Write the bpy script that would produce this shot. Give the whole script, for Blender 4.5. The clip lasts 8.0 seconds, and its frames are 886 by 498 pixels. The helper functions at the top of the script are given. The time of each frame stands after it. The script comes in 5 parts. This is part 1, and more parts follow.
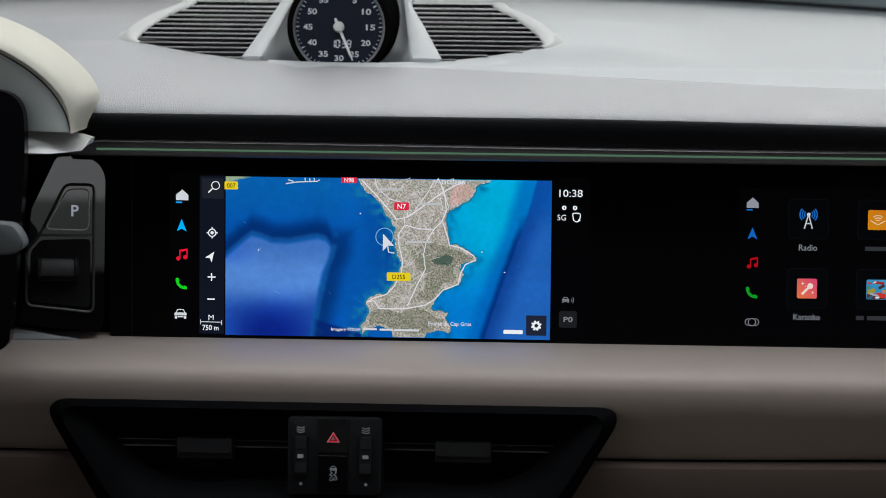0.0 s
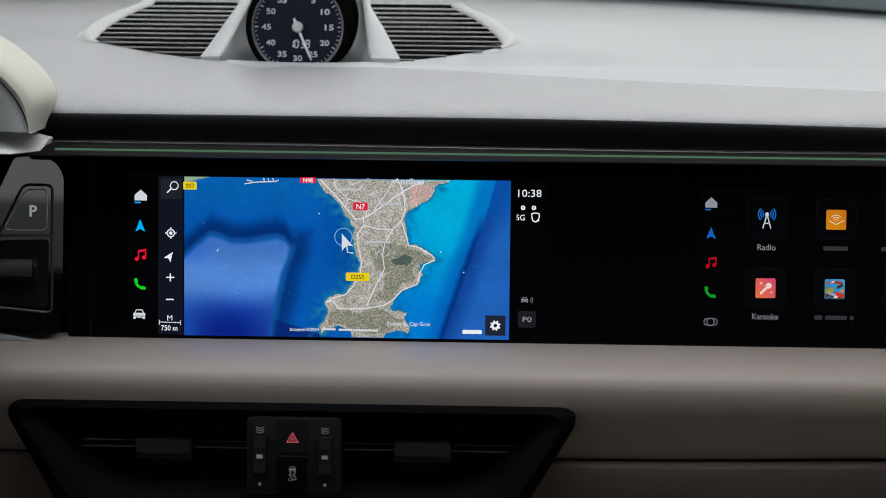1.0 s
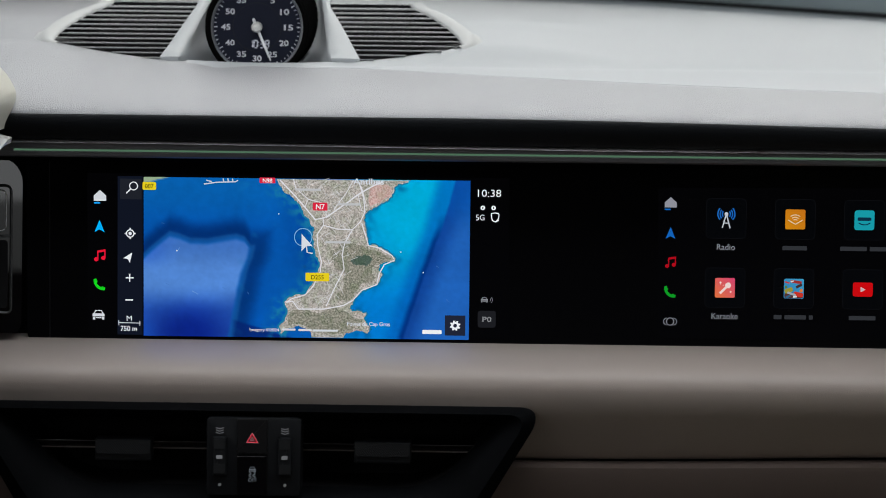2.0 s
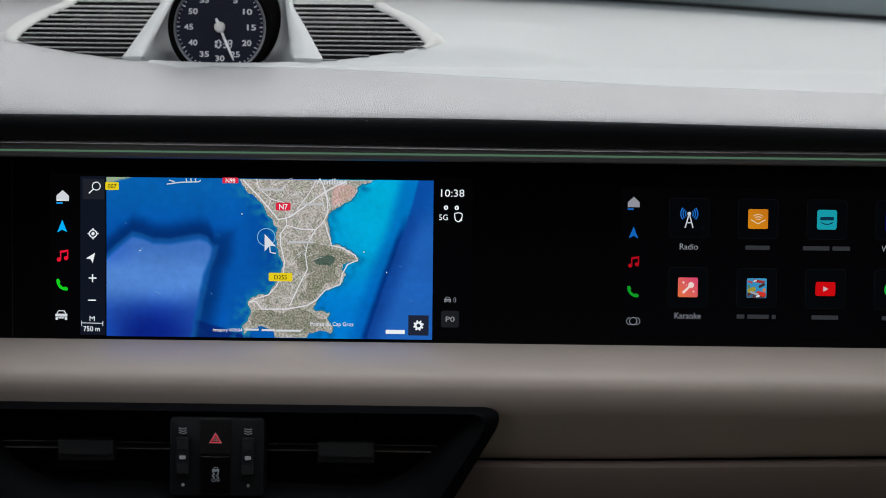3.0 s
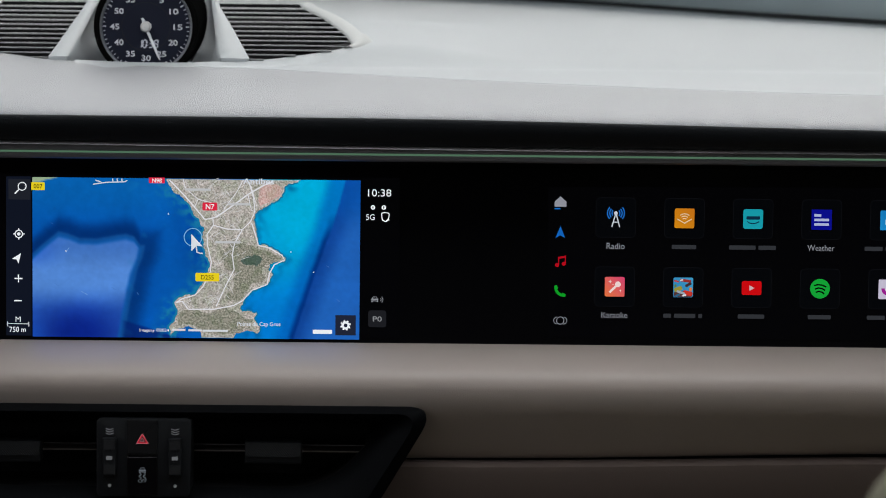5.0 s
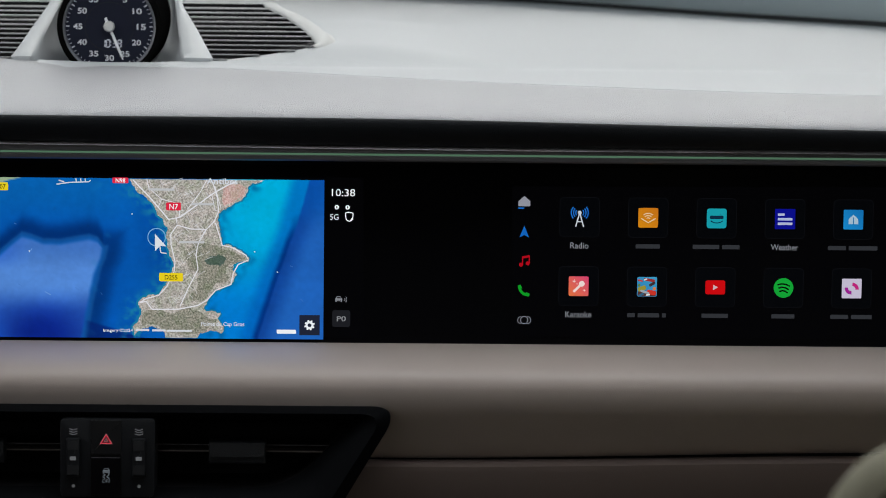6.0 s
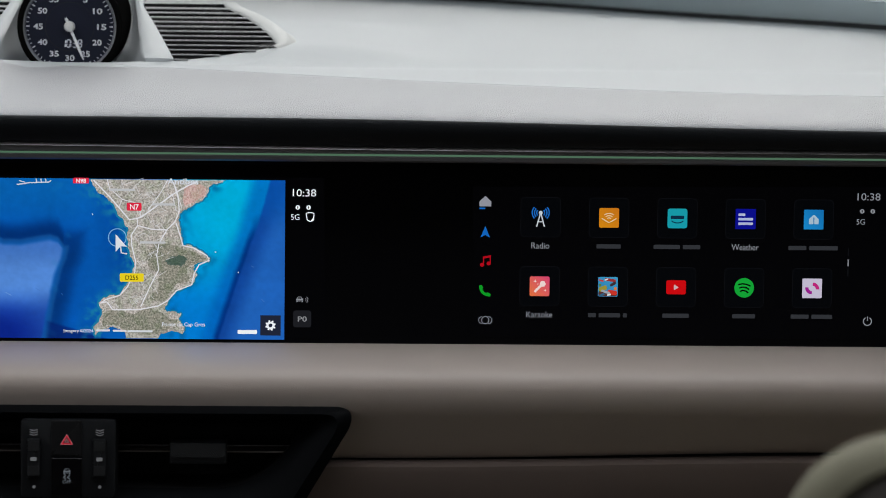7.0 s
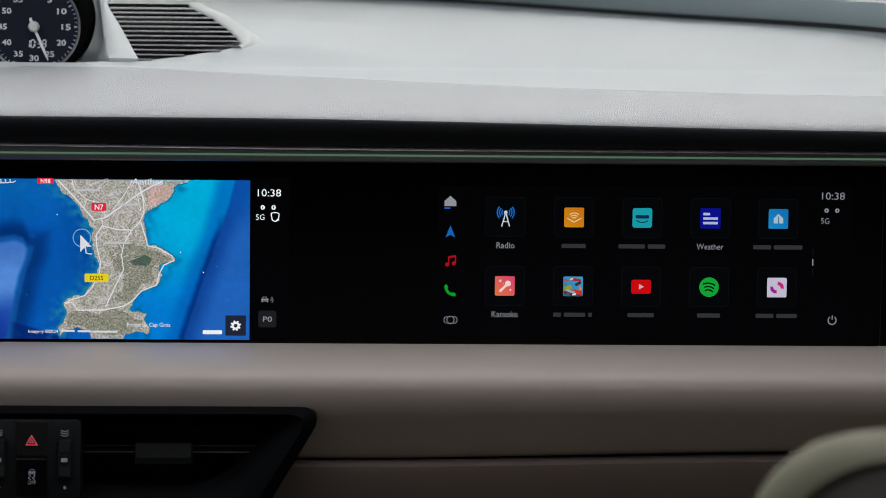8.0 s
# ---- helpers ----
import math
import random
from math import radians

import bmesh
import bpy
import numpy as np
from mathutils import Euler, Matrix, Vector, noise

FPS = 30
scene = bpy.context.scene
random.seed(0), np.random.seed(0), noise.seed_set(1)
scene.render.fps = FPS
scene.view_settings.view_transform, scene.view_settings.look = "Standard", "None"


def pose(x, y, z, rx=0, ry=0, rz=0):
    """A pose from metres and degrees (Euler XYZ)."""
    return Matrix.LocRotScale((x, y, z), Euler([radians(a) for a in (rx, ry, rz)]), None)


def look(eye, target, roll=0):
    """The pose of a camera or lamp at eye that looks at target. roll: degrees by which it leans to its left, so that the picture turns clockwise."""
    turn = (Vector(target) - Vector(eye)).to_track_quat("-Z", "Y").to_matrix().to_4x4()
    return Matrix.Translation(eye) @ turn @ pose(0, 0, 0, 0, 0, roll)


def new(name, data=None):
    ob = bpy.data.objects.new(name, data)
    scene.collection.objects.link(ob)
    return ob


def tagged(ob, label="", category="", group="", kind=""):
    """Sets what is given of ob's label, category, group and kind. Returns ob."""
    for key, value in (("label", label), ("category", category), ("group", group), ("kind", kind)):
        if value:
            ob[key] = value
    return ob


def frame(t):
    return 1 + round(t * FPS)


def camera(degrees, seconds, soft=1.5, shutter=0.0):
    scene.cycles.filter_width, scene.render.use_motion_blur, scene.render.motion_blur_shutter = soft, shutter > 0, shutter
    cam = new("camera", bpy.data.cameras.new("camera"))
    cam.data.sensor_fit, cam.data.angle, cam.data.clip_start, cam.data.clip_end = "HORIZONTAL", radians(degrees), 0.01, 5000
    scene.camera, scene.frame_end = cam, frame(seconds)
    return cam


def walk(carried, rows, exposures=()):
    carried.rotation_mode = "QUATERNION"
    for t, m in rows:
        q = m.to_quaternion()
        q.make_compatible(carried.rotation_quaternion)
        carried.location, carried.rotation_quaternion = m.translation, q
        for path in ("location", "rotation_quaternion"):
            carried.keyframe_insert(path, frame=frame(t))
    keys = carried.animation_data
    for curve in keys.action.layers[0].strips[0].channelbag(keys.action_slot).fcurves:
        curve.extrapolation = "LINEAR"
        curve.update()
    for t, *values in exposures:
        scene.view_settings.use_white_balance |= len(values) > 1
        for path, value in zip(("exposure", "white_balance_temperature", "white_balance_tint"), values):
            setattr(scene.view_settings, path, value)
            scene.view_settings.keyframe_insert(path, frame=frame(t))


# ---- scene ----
cam = camera(16.3, 8.0, soft=1.0)
cam.data.dof.use_dof, cam.data.dof.focus_distance, cam.data.dof.aperture_fstop = True, 1.915, 10.5
EYE = (0.0, -1.9, 0.9)
# seconds, yaw, pitch, roll: a tripod head panning slowly to the right
PAN = [
    (0.0, 2.802, -6.026, 0.555),
    (0.5, 2.444, -6.023, 0.571),
    (1.0, 2.038, -6.018, 0.578),
    (1.5, 1.671, -6.014, 0.554),
    (2.0, 1.288, -6.009, 0.586),
    (3.5, 0.254, -6.003, 0.608),
    (4.0, -0.117, -6.000, 0.636),
    (4.5, -0.434, -5.996, 0.651),
    (6.0, -1.427, -5.993, 0.656),
    (6.5, -1.767, -5.987, 0.676),
    (7.0, -2.153, -5.982, 0.696),
    (7.5, -2.508, -5.981, 0.659),
    (8.0, -2.802, -5.978, 0.676),
]
walk(cam, [(t, pose(*EYE, 0, 0, yaw) @ pose(0, 0, 0, 90 + pitch, 0, 0) @ pose(0, 0, 0, 0, 0, roll)) for t, yaw, pitch, roll in PAN])

# ---- light: overcast daylight through the car's windows and an assumed roof window ----
world = bpy.data.worlds.new("overcast_sky")
scene.world = world
world.use_nodes = True
wn = world.node_tree
sky = wn.nodes.new("ShaderNodeTexSky")
sky.sky_type, sky.sun_disc = "NISHITA", False
sky.sun_elevation, sky.sun_rotation = radians(48), radians(20)
sky.dust_density, sky.air_density = 4.0, 1.0
pale = wn.nodes.new("ShaderNodeHueSaturation")
pale.inputs["Saturation"].default_value = 0.22
wn.links.new(sky.outputs[0], pale.inputs["Color"])
wn.links.new(pale.outputs[0], wn.nodes["Background"].inputs["Color"])
wn.nodes["Background"].inputs["Strength"].default_value = 0.10

sun_data = bpy.data.lights.new("sun", "SUN")
sun_data.energy, sun_data.angle, sun_data.color = 0.5, radians(25), (1.0, 0.97, 0.93)
sun = new("sun", sun_data)
sun.matrix_world = look((0, 0, 5), (-0.6, -2.0, 0.2))


def window_light(name, place, target, wide, high, watts, colour=(1, 1, 1)):
    data = bpy.data.lights.new(name, "AREA")
    data.shape, data.size, data.size_y, data.energy, data.color = "RECTANGLE", wide, high, watts, colour
    ob = new(name, data)
    ob.matrix_world = look(place, target)
    return ob


window_light("windscreen_light", (-0.165, 0.24, 1.00), (-0.165, 0.045, 0.54), 1.30, 0.50, 0.85, (0.94, 0.98, 1.0))
window_light("windscreen_upper_light", (-0.165, -0.235, 1.195), (-0.165, -0.20, 0.6), 1.36, 0.15, 1.45, (0.95, 0.98, 1.0))
# overhead lamp in an unseen roof opening, added to brighten the beige shelf
window_light("assumed_roof_light", (0.02, -0.45, 1.262), (0.02, -0.35, 0.6), 1.06, 0.22, 1.8, (0.91, 0.96, 1.0))
window_light("right_window_light", (0.60, -0.55, 1.02), (0.0, -0.55, 0.85), 0.85, 0.28, 0.24, (1.0, 0.98, 0.95))
window_light("left_window_light", (-0.93, -0.55, 1.02), (-0.4, -0.55, 0.85), 0.85, 0.28, 0.85)
window_light("rear_window_light", (-0.10, -2.58, 1.02), (-0.165, -1.5, 0.95), 0.7, 0.12, 0.18, (0.95, 0.98, 1.0))
window_light("left_rear_window_light", (-0.93, -1.53, 1.02), (0.15, -0.85, 0.75), 0.75, 0.28, 0.7)

# ---- materials ----


def lin(r, g, b):
    """Display colour 0..255 to linear light."""
    return tuple((c / 255 / 12.92) if c / 255 <= 0.04045 else ((c / 255 + 0.055) / 1.055) ** 2.4 for c in (r, g, b))


def surface(name, colour, rough=0.5, metal=0.0, grain=0.0, scale=900.0, vary=0.06, spec=0.5, cells=False):
    """A procedural material: fine relief, large-scale tone and gloss variation."""
    m = bpy.data.materials.new(name)
    m.use_nodes = True
    nt = m.node_tree
    b = nt.nodes["Principled BSDF"]
    b.inputs["Metallic"].default_value = metal
    b.inputs["Specular IOR Level"].default_value = spec
    co = nt.nodes.new("ShaderNodeTexCoord")
    big = nt.nodes.new("ShaderNodeTexNoise")
    big.inputs["Scale"].default_value, big.inputs["Detail"].default_value = 9.0, 5.0
    nt.links.new(co.outputs["Object"], big.inputs["Vector"])
    ramp = nt.nodes.new("ShaderNodeMapRange")
    ramp.inputs["To Min"].default_value, ramp.inputs["To Max"].default_value = 1 - vary, 1 + vary
    nt.links.new(big.outputs["Fac"], ramp.inputs["Value"])
    mul = nt.nodes.new("ShaderNodeMixRGB")
    mul.blend_type = "MULTIPLY"
    mul.inputs[0].default_value, mul.inputs[1].default_value = 1.0, (*colour, 1)
    nt.links.new(ramp.outputs[0], mul.inputs[2])
    nt.links.new(mul.outputs[0], b.inputs["Base Color"])
    rr = nt.nodes.new("ShaderNodeMapRange")
    rr.inputs["To Min"].default_value, rr.inputs["To Max"].default_value = max(0.0, rough * 0.88), min(1.0, rough * 1.12)
    nt.links.new(big.outputs["Fac"], rr.inputs["Value"])
    nt.links.new(rr.outputs[0], b.inputs["Roughness"])
    if grain:
        if cells:
            fine = nt.nodes.new("ShaderNodeTexVoronoi")
            fine.feature = "SMOOTH_F1"
            out = fine.outputs["Distance"]
        else:
            fine = nt.nodes.new("ShaderNodeTexNoise")
            fine.inputs["Detail"].default_value = 3.0
            out = fine.outputs["Fac"]
        fine.inputs["Scale"].default_value = scale
        nt.links.new(co.outputs["Object"], fine.inputs["Vector"])
        bump = nt.nodes.new("ShaderNodeBump")
        bump.inputs["Strength"].default_value, bump.inputs["Distance"].default_value = grain, 0.0006
        nt.links.new(out, bump.inputs["Height"])
        nt.links.new(bump.outputs[0], b.inputs["Normal"])
    return m


def glow(name, rgb, strength=1.0):
    """A lit area of a display, or brightened print: gives off its own colour."""
    m = bpy.data.materials.new(name)
    m.use_nodes = True
    b = m.node_tree.nodes["Principled BSDF"]
    b.inputs["Base Color"].default_value = (0.0015, 0.0015, 0.002, 1)
    b.inputs["Roughness"].default_value = 0.35
    b.inputs["Specular IOR Level"].default_value = 0.04
    b.inputs["Emission Color"].default_value = (*lin(*rgb), 1)
    b.inputs["Emission Strength"].default_value = strength
    return m


PAD = surface("grey_soft_pad", (0.382, 0.404, 0.418), 0.5, grain=0.22, scale=1500, vary=0.03, spec=0.5)
ROLL = surface("grey_grained_leather", (0.23, 0.236, 0.25), 0.4, grain=0.6, scale=1500, vary=0.05, spec=0.7, cells=True)
CREAM = surface("cream_grained_leather", (0.50, 0.49, 0.425), 0.6, grain=0.4, scale=1300, vary=0.05, spec=0.3, cells=True)
SHELL = surface("grey_green_shell", (0.70, 0.75, 0.735), 0.5, grain=0.15, scale=1200)
CHARCOAL = surface("charcoal_leather", (0.0085, 0.0098, 0.0115), 0.55, grain=0.4, scale=1500, vary=0.1, spec=0.12, cells=True)
BEIGE = surface("beige_smooth_leather", (0.485, 0.415, 0.375), 0.42, grain=0.16, scale=2000, vary=0.04, spec=0.48, cells=True)
TAUPE = surface("taupe_leather", (0.17, 0.13, 0.115), 0.65, grain=0.2, scale=1800, vary=0.06, spec=0.25, cells=True)
SATIN = surface("satin_black_plastic", (0.009, 0.010, 0.012), 0.45, grain=0.2, scale=1400, vary=0.1, spec=0.3)
MATT = surface("matt_black_plastic", (0.006, 0.006, 0.007), 0.7, grain=0.2, scale=1500, spec=0.2)
PIANO = surface("piano_black", (0.002, 0.002, 0.003), 0.02, vary=0.1, spec=1.0)
GLASS_BLACK = surface("coated_black_glass", (0.004, 0.004, 0.005), 0.18, vary=0.1, spec=0.06)
GREY_TRIM = surface("dark_grey_satin_trim", (0.085, 0.082, 0.086), 0.4, metal=0.1, vary=0.1)
SILVER = surface("brushed_silver", (0.82, 0.82, 0.81), 0.32, metal=0.5, grain=0.05, scale=600, vary=0.05)
KNURL = surface("knurled_black_metal", (0.010, 0.011, 0.013), 0.5, metal=0.1, grain=0.0)
SLAT = surface("vent_slat_plastic", (0.21, 0.215, 0.22), 0.5, grain=0.2, scale=1600, spec=0.4)
FRIT = surface("windscreen_edge_paint", (0.55, 0.64, 0.67), 0.4, grain=0.1, scale=500)
SHADE_LINE = surface("shade_line_black", (0.012, 0.014, 0.015), 0.7, grain=0.2, scale=900)
LINING = surface("grey_headliner", (0.30, 0.29, 0.28), 0.9, grain=0.4, scale=700)
CARPET = surface("dark_carpet", (0.045, 0.036, 0.030), 0.95, grain=0.8, scale=500)
DOORSKIN = surface("taupe_door_trim", (0.08, 0.061, 0.05), 0.6, grain=0.4, scale=900)
SEAT_CREAM = surface("greige_seat_leather", (0.205, 0.195, 0.132), 0.65, grain=0.3, scale=1300, spec=0.25, cells=True)
SEAT_GREY = surface("dark_grey_seat_leather", (0.40, 0.365, 0.35), 0.6, grain=0.4, scale=700, cells=True)
RIM = surface("pale_satin_plastic", (0.45, 0.46, 0.455), 0.5, grain=0.15, scale=1400, vary=0.03, spec=0.5)
VOID = surface("sheenless_black", (0.004, 0.004, 0.004), 0.95, spec=0.0)
DIAL = surface("blue_black_dial", (0.010, 0.012, 0.024), 0.5, vary=0.1, spec=0.15)
DIAL_PRINT = surface("light_grey_dial_print", (0.62, 0.63, 0.66), 0.6)
WHITE_PRINT = surface("white_print", (0.45, 0.46, 0.48), 0.6)

glass = bpy.data.materials.new("clear_glass")
glass.use_nodes = True
gb = glass.node_tree.nodes["Principled BSDF"]
gb.inputs["Transmission Weight"].default_value, gb.inputs["Roughness"].default_value, gb.inputs["IOR"].default_value = 1.0, 0.0, 1.45
gb.inputs["Base Color"].default_value = (0.97, 0.99, 0.98, 1)

# diamond knurling on the small metal tabs
kt = KNURL.node_tree
kco = kt.nodes.new("ShaderNodeTexCoord")
kb = kt.nodes.new("ShaderNodeBump")
kb.inputs["Strength"].default_value, kb.inputs["Distance"].default_value = 0.28, 0.0006
kadd = kt.nodes.new("ShaderNodeMath")
kadd.operation = "ADD"
for turn in (40, -40):
    kmap = kt.nodes.new("ShaderNodeMapping")
    kmap.inputs["Rotation"].default_value = (0, radians(turn), 0)
    kw = kt.nodes.new("ShaderNodeTexWave")
    kw.bands_direction = "X"
    kw.inputs["Scale"].default_value = 290
    kt.links.new(kco.outputs["Object"], kmap.inputs["Vector"])
    kt.links.new(kmap.outputs[0], kw.inputs["Vector"])
    kt.links.new(kw.outputs["Fac"], kadd.inputs[0 if turn > 0 else 1])
kt.links.new(kadd.outputs[0], kb.inputs["Height"])
kt.links.new(kb.outputs[0], kt.nodes["Principled BSDF"].inputs["Normal"])

# lighter copy of KNURL: top light on the lever grip put into its colour
GRIP = KNURL.copy()
GRIP.name = "lit_knurled_metal"
for node in GRIP.node_tree.nodes:
    if node.bl_idname == "ShaderNodeMixRGB":
        node.inputs[1].default_value = (0.07, 0.072, 0.075, 1)


# ---- builders ----


def part(name, bm, material, parent=None, label="", smooth=True):
    me = bpy.data.meshes.new(name)
    bm.normal_update()
    bm.to_mesh(me)
    bm.free()
    me.materials.append(material)
    if smooth:
        for p in me.polygons:
            p.use_smooth = True
        me.set_sharp_from_angle(angle=radians(40))
    ob = new(name, me)
    if parent:
        ob.parent = parent
        ob.matrix_parent_inverse = parent.matrix_world.inverted()
    if label:
        ob["label"] = label
    return ob


def thing(name, place, label, category, group="", kind=""):
    ob = new(name)
    ob.empty_display_size = 0.02
    ob.matrix_world = pose(*place)
    return tagged(ob, label, category, group, kind)


def box(x0, x1, y0, y1, z0, z1, bm=None):
    bm = bm or bmesh.new()
    v = [bm.verts.new((x, y, z)) for x in (x0, x1) for y in (y0, y1) for z in (z0, z1)]
    for f in ((0, 1, 3, 2), (4, 6, 7, 5), (0, 4, 5, 1), (2, 3, 7, 6), (0, 2, 6, 4), (1, 5, 7, 3)):
        bm.faces.new([v[i] for i in f])
    return bm


def bevel(bm, width, segments=2):
    bmesh.ops.recalc_face_normals(bm, faces=bm.faces)
    bmesh.ops.bevel(bm, geom=list(bm.edges), offset=width, segments=segments, affect="EDGES", profile=0.6)
    return bm


def rounded(points, radius, steps=4):
    """Rounds the corners of a closed outline of (x, z) points; radius: one, or one a corner."""
    out = []
    n = len(points)
    for i in range(n):
        p = Vector(points[i])
        a, b = Vector(points[i - 1]) - p, Vector(points[(i + 1) % n]) - p
        r = radius[i] if isinstance(radius, (list, tuple)) else radius
        r = min(r, a.length * 0.45, b.length * 0.45)
        if r <= 0:
            out.append(tuple(p))
            continue
        s, e = p + a.normalized() * r, p + b.normalized() * r
        for k in range(steps + 1):
            u = k / steps
            out.append(tuple((1 - u) ** 2 * s + 2 * u * (1 - u) * p + u * u * e))
    return out


def rect(x0, x1, z0, z1, r=0.0):
    pts = [(x0, z0), (x1, z0), (x1, z1), (x0, z1)]
    return rounded(pts, r) if r else pts


def disc(x, z, r, n=28, start=0.0, end=360.0):
    m = n if end - start >= 360 else n + 1
    return [(x + r * math.cos(radians(start + (end - start) * i / n)), z + r * math.sin(radians(start + (end - start) * i / n))) for i in range(m)]


def prism(points, y, depth, bm=None, soften=0.0):
    """An outline in the x-z plane, its face at y towards the cabin, depth behind it."""
    bm = bm or bmesh.new()
    front = [bm.verts.new((x, y, z)) for x, z in points]
    back = [bm.verts.new((x, y + depth, z)) for x, z in points]
    f = bm.faces.new(front)
    bm.faces.new(list(reversed(back)))
    n = len(points)
    for i in range(n):
        bm.faces.new((front[i], back[i], back[(i + 1) % n], front[(i + 1) % n]))
    if soften:
        bmesh.ops.bevel(bm, geom=list(f.edges), offset=soften, segments=2, affect="EDGES")
    bmesh.ops.recalc_face_normals(bm, faces=bm.faces)
    return bm


def sheet(points, y, bm=None):
    """A flat area of a display's picture."""
    bm = bm or bmesh.new()
    f = bm.faces.new([bm.verts.new((x, y, z)) for x, z in points])
    f.normal_update()
    if f.normal.y > 0:
        f.normal_flip()
    bmesh.ops.triangulate(bm, faces=[f])
    return bm


def stroke(points, width, y, bm=None, closed=False):
    """A drawn line of that width in the x-z plane."""
    bm = bm or bmesh.new()
    p = [Vector(q) for q in points]
    n = len(p)
    left, right = [], []
    for i in range(n):
        a = p[i - 1] if (i or closed) else p[i]
        b = p[(i + 1) % n] if (i < n - 1 or closed) else p[i]
        d = (b - a).normalized()
        nrm = Vector((-d.y, d.x)) * width / 2
        left.append(bm.verts.new((p[i].x + nrm.x, y, p[i].y + nrm.y)))
        right.append(bm.verts.new((p[i].x - nrm.x, y, p[i].y - nrm.y)))
    for i in range(n if closed else n - 1):
        j = (i + 1) % n
        f = bm.faces.new((left[i], left[j], right[j], right[i]))
        f.normal_update()
        if f.normal.y > 0:
            f.normal_flip()
    return bm


def loft(rings, closed_ring=False, cap=False, bm=None):
    bm = bm or bmesh.new()
    rows = [[bm.verts.new(p) for p in r] for r in rings]
    n = len(rows[0])
    for a, b in zip(rows, rows[1:]):
        for i in range(n if closed_ring else n - 1):
            j = (i + 1) % n
            bm.faces.new((a[i], a[j], b[j], b[i]))
    if cap:
        bm.faces.new(list(reversed(rows[0])))
        bm.faces.new(rows[-1])
    bmesh.ops.recalc_face_normals(bm, faces=bm.faces)
    return bm


def facing(bm, way):
    """Turns an open surface so that it faces that way on the whole."""
    total = Vector()
    for f in bm.faces:
        f.normal_update()
        total += f.normal * f.calc_area()
    if total.dot(Vector(way)) < 0:
        bmesh.ops.reverse_faces(bm, faces=bm.faces)
    return bm


def tube(path, radius, sides=10, bm=None):
    """A round bar along a path of 3D points; radius: one, or one a point."""
    path = [Vector(p) for p in path]
    rings = []
    for i, p in enumerate(path):
        d = (path[min(i + 1, len(path) - 1)] - path[max(i - 1, 0)]).normalized()
        up = Vector((0, 0, 1)) if abs(d.z) < 0.9 else Vector((0, 1, 0))
        a = d.cross(up).normalized()
        b = d.cross(a)
        r = radius[i] if isinstance(radius, (list, tuple)) else radius
        rings.append([p + r * (a * math.cos(2 * math.pi * k / sides) + b * math.sin(2 * math.pi * k / sides)) for k in range(sides)])
    return loft(rings, True, True, bm)


def words(text, x, z, size, material, y, parent, name="lettering", align="CENTER", narrow=1.0, bold=0.0):
    """Text that faces the cabin, its middle (or start) at x and its baseline at z."""
    cu = bpy.data.curves.new(name, "FONT")
    cu.body, cu.size, cu.align_x, cu.resolution_u, cu.offset = text, size, align, 3, bold * size
    tmp = bpy.data.objects.new(name, cu)
    me = bpy.data.meshes.new_from_object(tmp)
    bpy.data.objects.remove(tmp)
    bpy.data.curves.remove(cu)
    me.transform(Matrix(((narrow, 0, 0, x), (0, 0, 1, y), (0, 1, 0, z), (0, 0, 0, 1))))
    me.flip_normals()
    me.materials.clear()
    me.materials.append(material)
    ob = new(name, me)
    ob.parent = parent
    ob.matrix_parent_inverse = parent.matrix_world.inverted()
    return ob


def smoothstep(a, b, v):
    t = min(1.0, max(0.0, (v - a) / (b - a)))
    return t * t * (3 - 2 * t)


def between(table, v):
    """Linear reading of a table of (key, value)."""
    return float(np.interp(v, [k for k, _ in table], [w for _, w in table]))


# ---- the car's cabin, closed round the camera ----
LEFT, RIGHT, REAR, ROOF, MID = -0.90, 0.57, -2.6, 1.24, -0.165


def join_boxes(*sizes):
    bm = bmesh.new()
    for s in sizes:
        box(*s, bm=bm)
    return bm


tagged(part("floor", box(LEFT - 0.05, RIGHT + 0.05, REAR, 0.72, -0.04, 0.0), CARPET, smooth=False), "dark carpeted cabin floor", "floor", kind="structure")
# the gap in the roof is unseen, cut for the added overhead lamp
tagged(part("ceiling", join_boxes((LEFT - 0.05, RIGHT + 0.05, REAR, -0.70, ROOF, ROOF + 0.05), (LEFT - 0.05, RIGHT + 0.05, -0.33, -0.31, ROOF, ROOF + 0.05), (LEFT - 0.05, -0.69, -0.70, -0.33, ROOF, ROOF + 0.05), (0.45, RIGHT + 0.05, -0.70, -0.33, ROOF, ROOF + 0.05)), LINING, smooth=False), "grey cloth headliner", "ceiling", kind="structure")
for name, x0, x1 in (("wall_left", LEFT - 0.06, LEFT), ("wall_right", RIGHT, RIGHT + 0.06)):
    w = part(name, join_boxes((x0, x1, REAR, 0.72, 0.0, 0.86), (x0, x1, REAR, 0.0, 1.17, ROOF), (x0, x1, -0.02, 0.72, 0.86, 0.90),
                              (x0, x1, -1.12, -1.0, 0.86, 1.17), (x0, x1, REAR, -1.95, 0.86, 1.17)), DOORSKIN, smooth=False)
    tagged(w, "taupe trimmed car side with window openings", "wall", kind="structure")
w = part("wall_rear", join_boxes((LEFT, RIGHT, REAR - 0.05, REAR, 0.0, 0.86), (LEFT, RIGHT, REAR - 0.05, REAR, 1.18, ROOF),
                                 (LEFT, -0.70, REAR - 0.05, REAR, 0.86, 1.18), (0.37, RIGHT, REAR - 0.05, REAR, 0.86, 1.18)), DOORSKIN, smooth=False)
tagged(w, "taupe trimmed cabin rear with window opening", "wall", kind="structure")
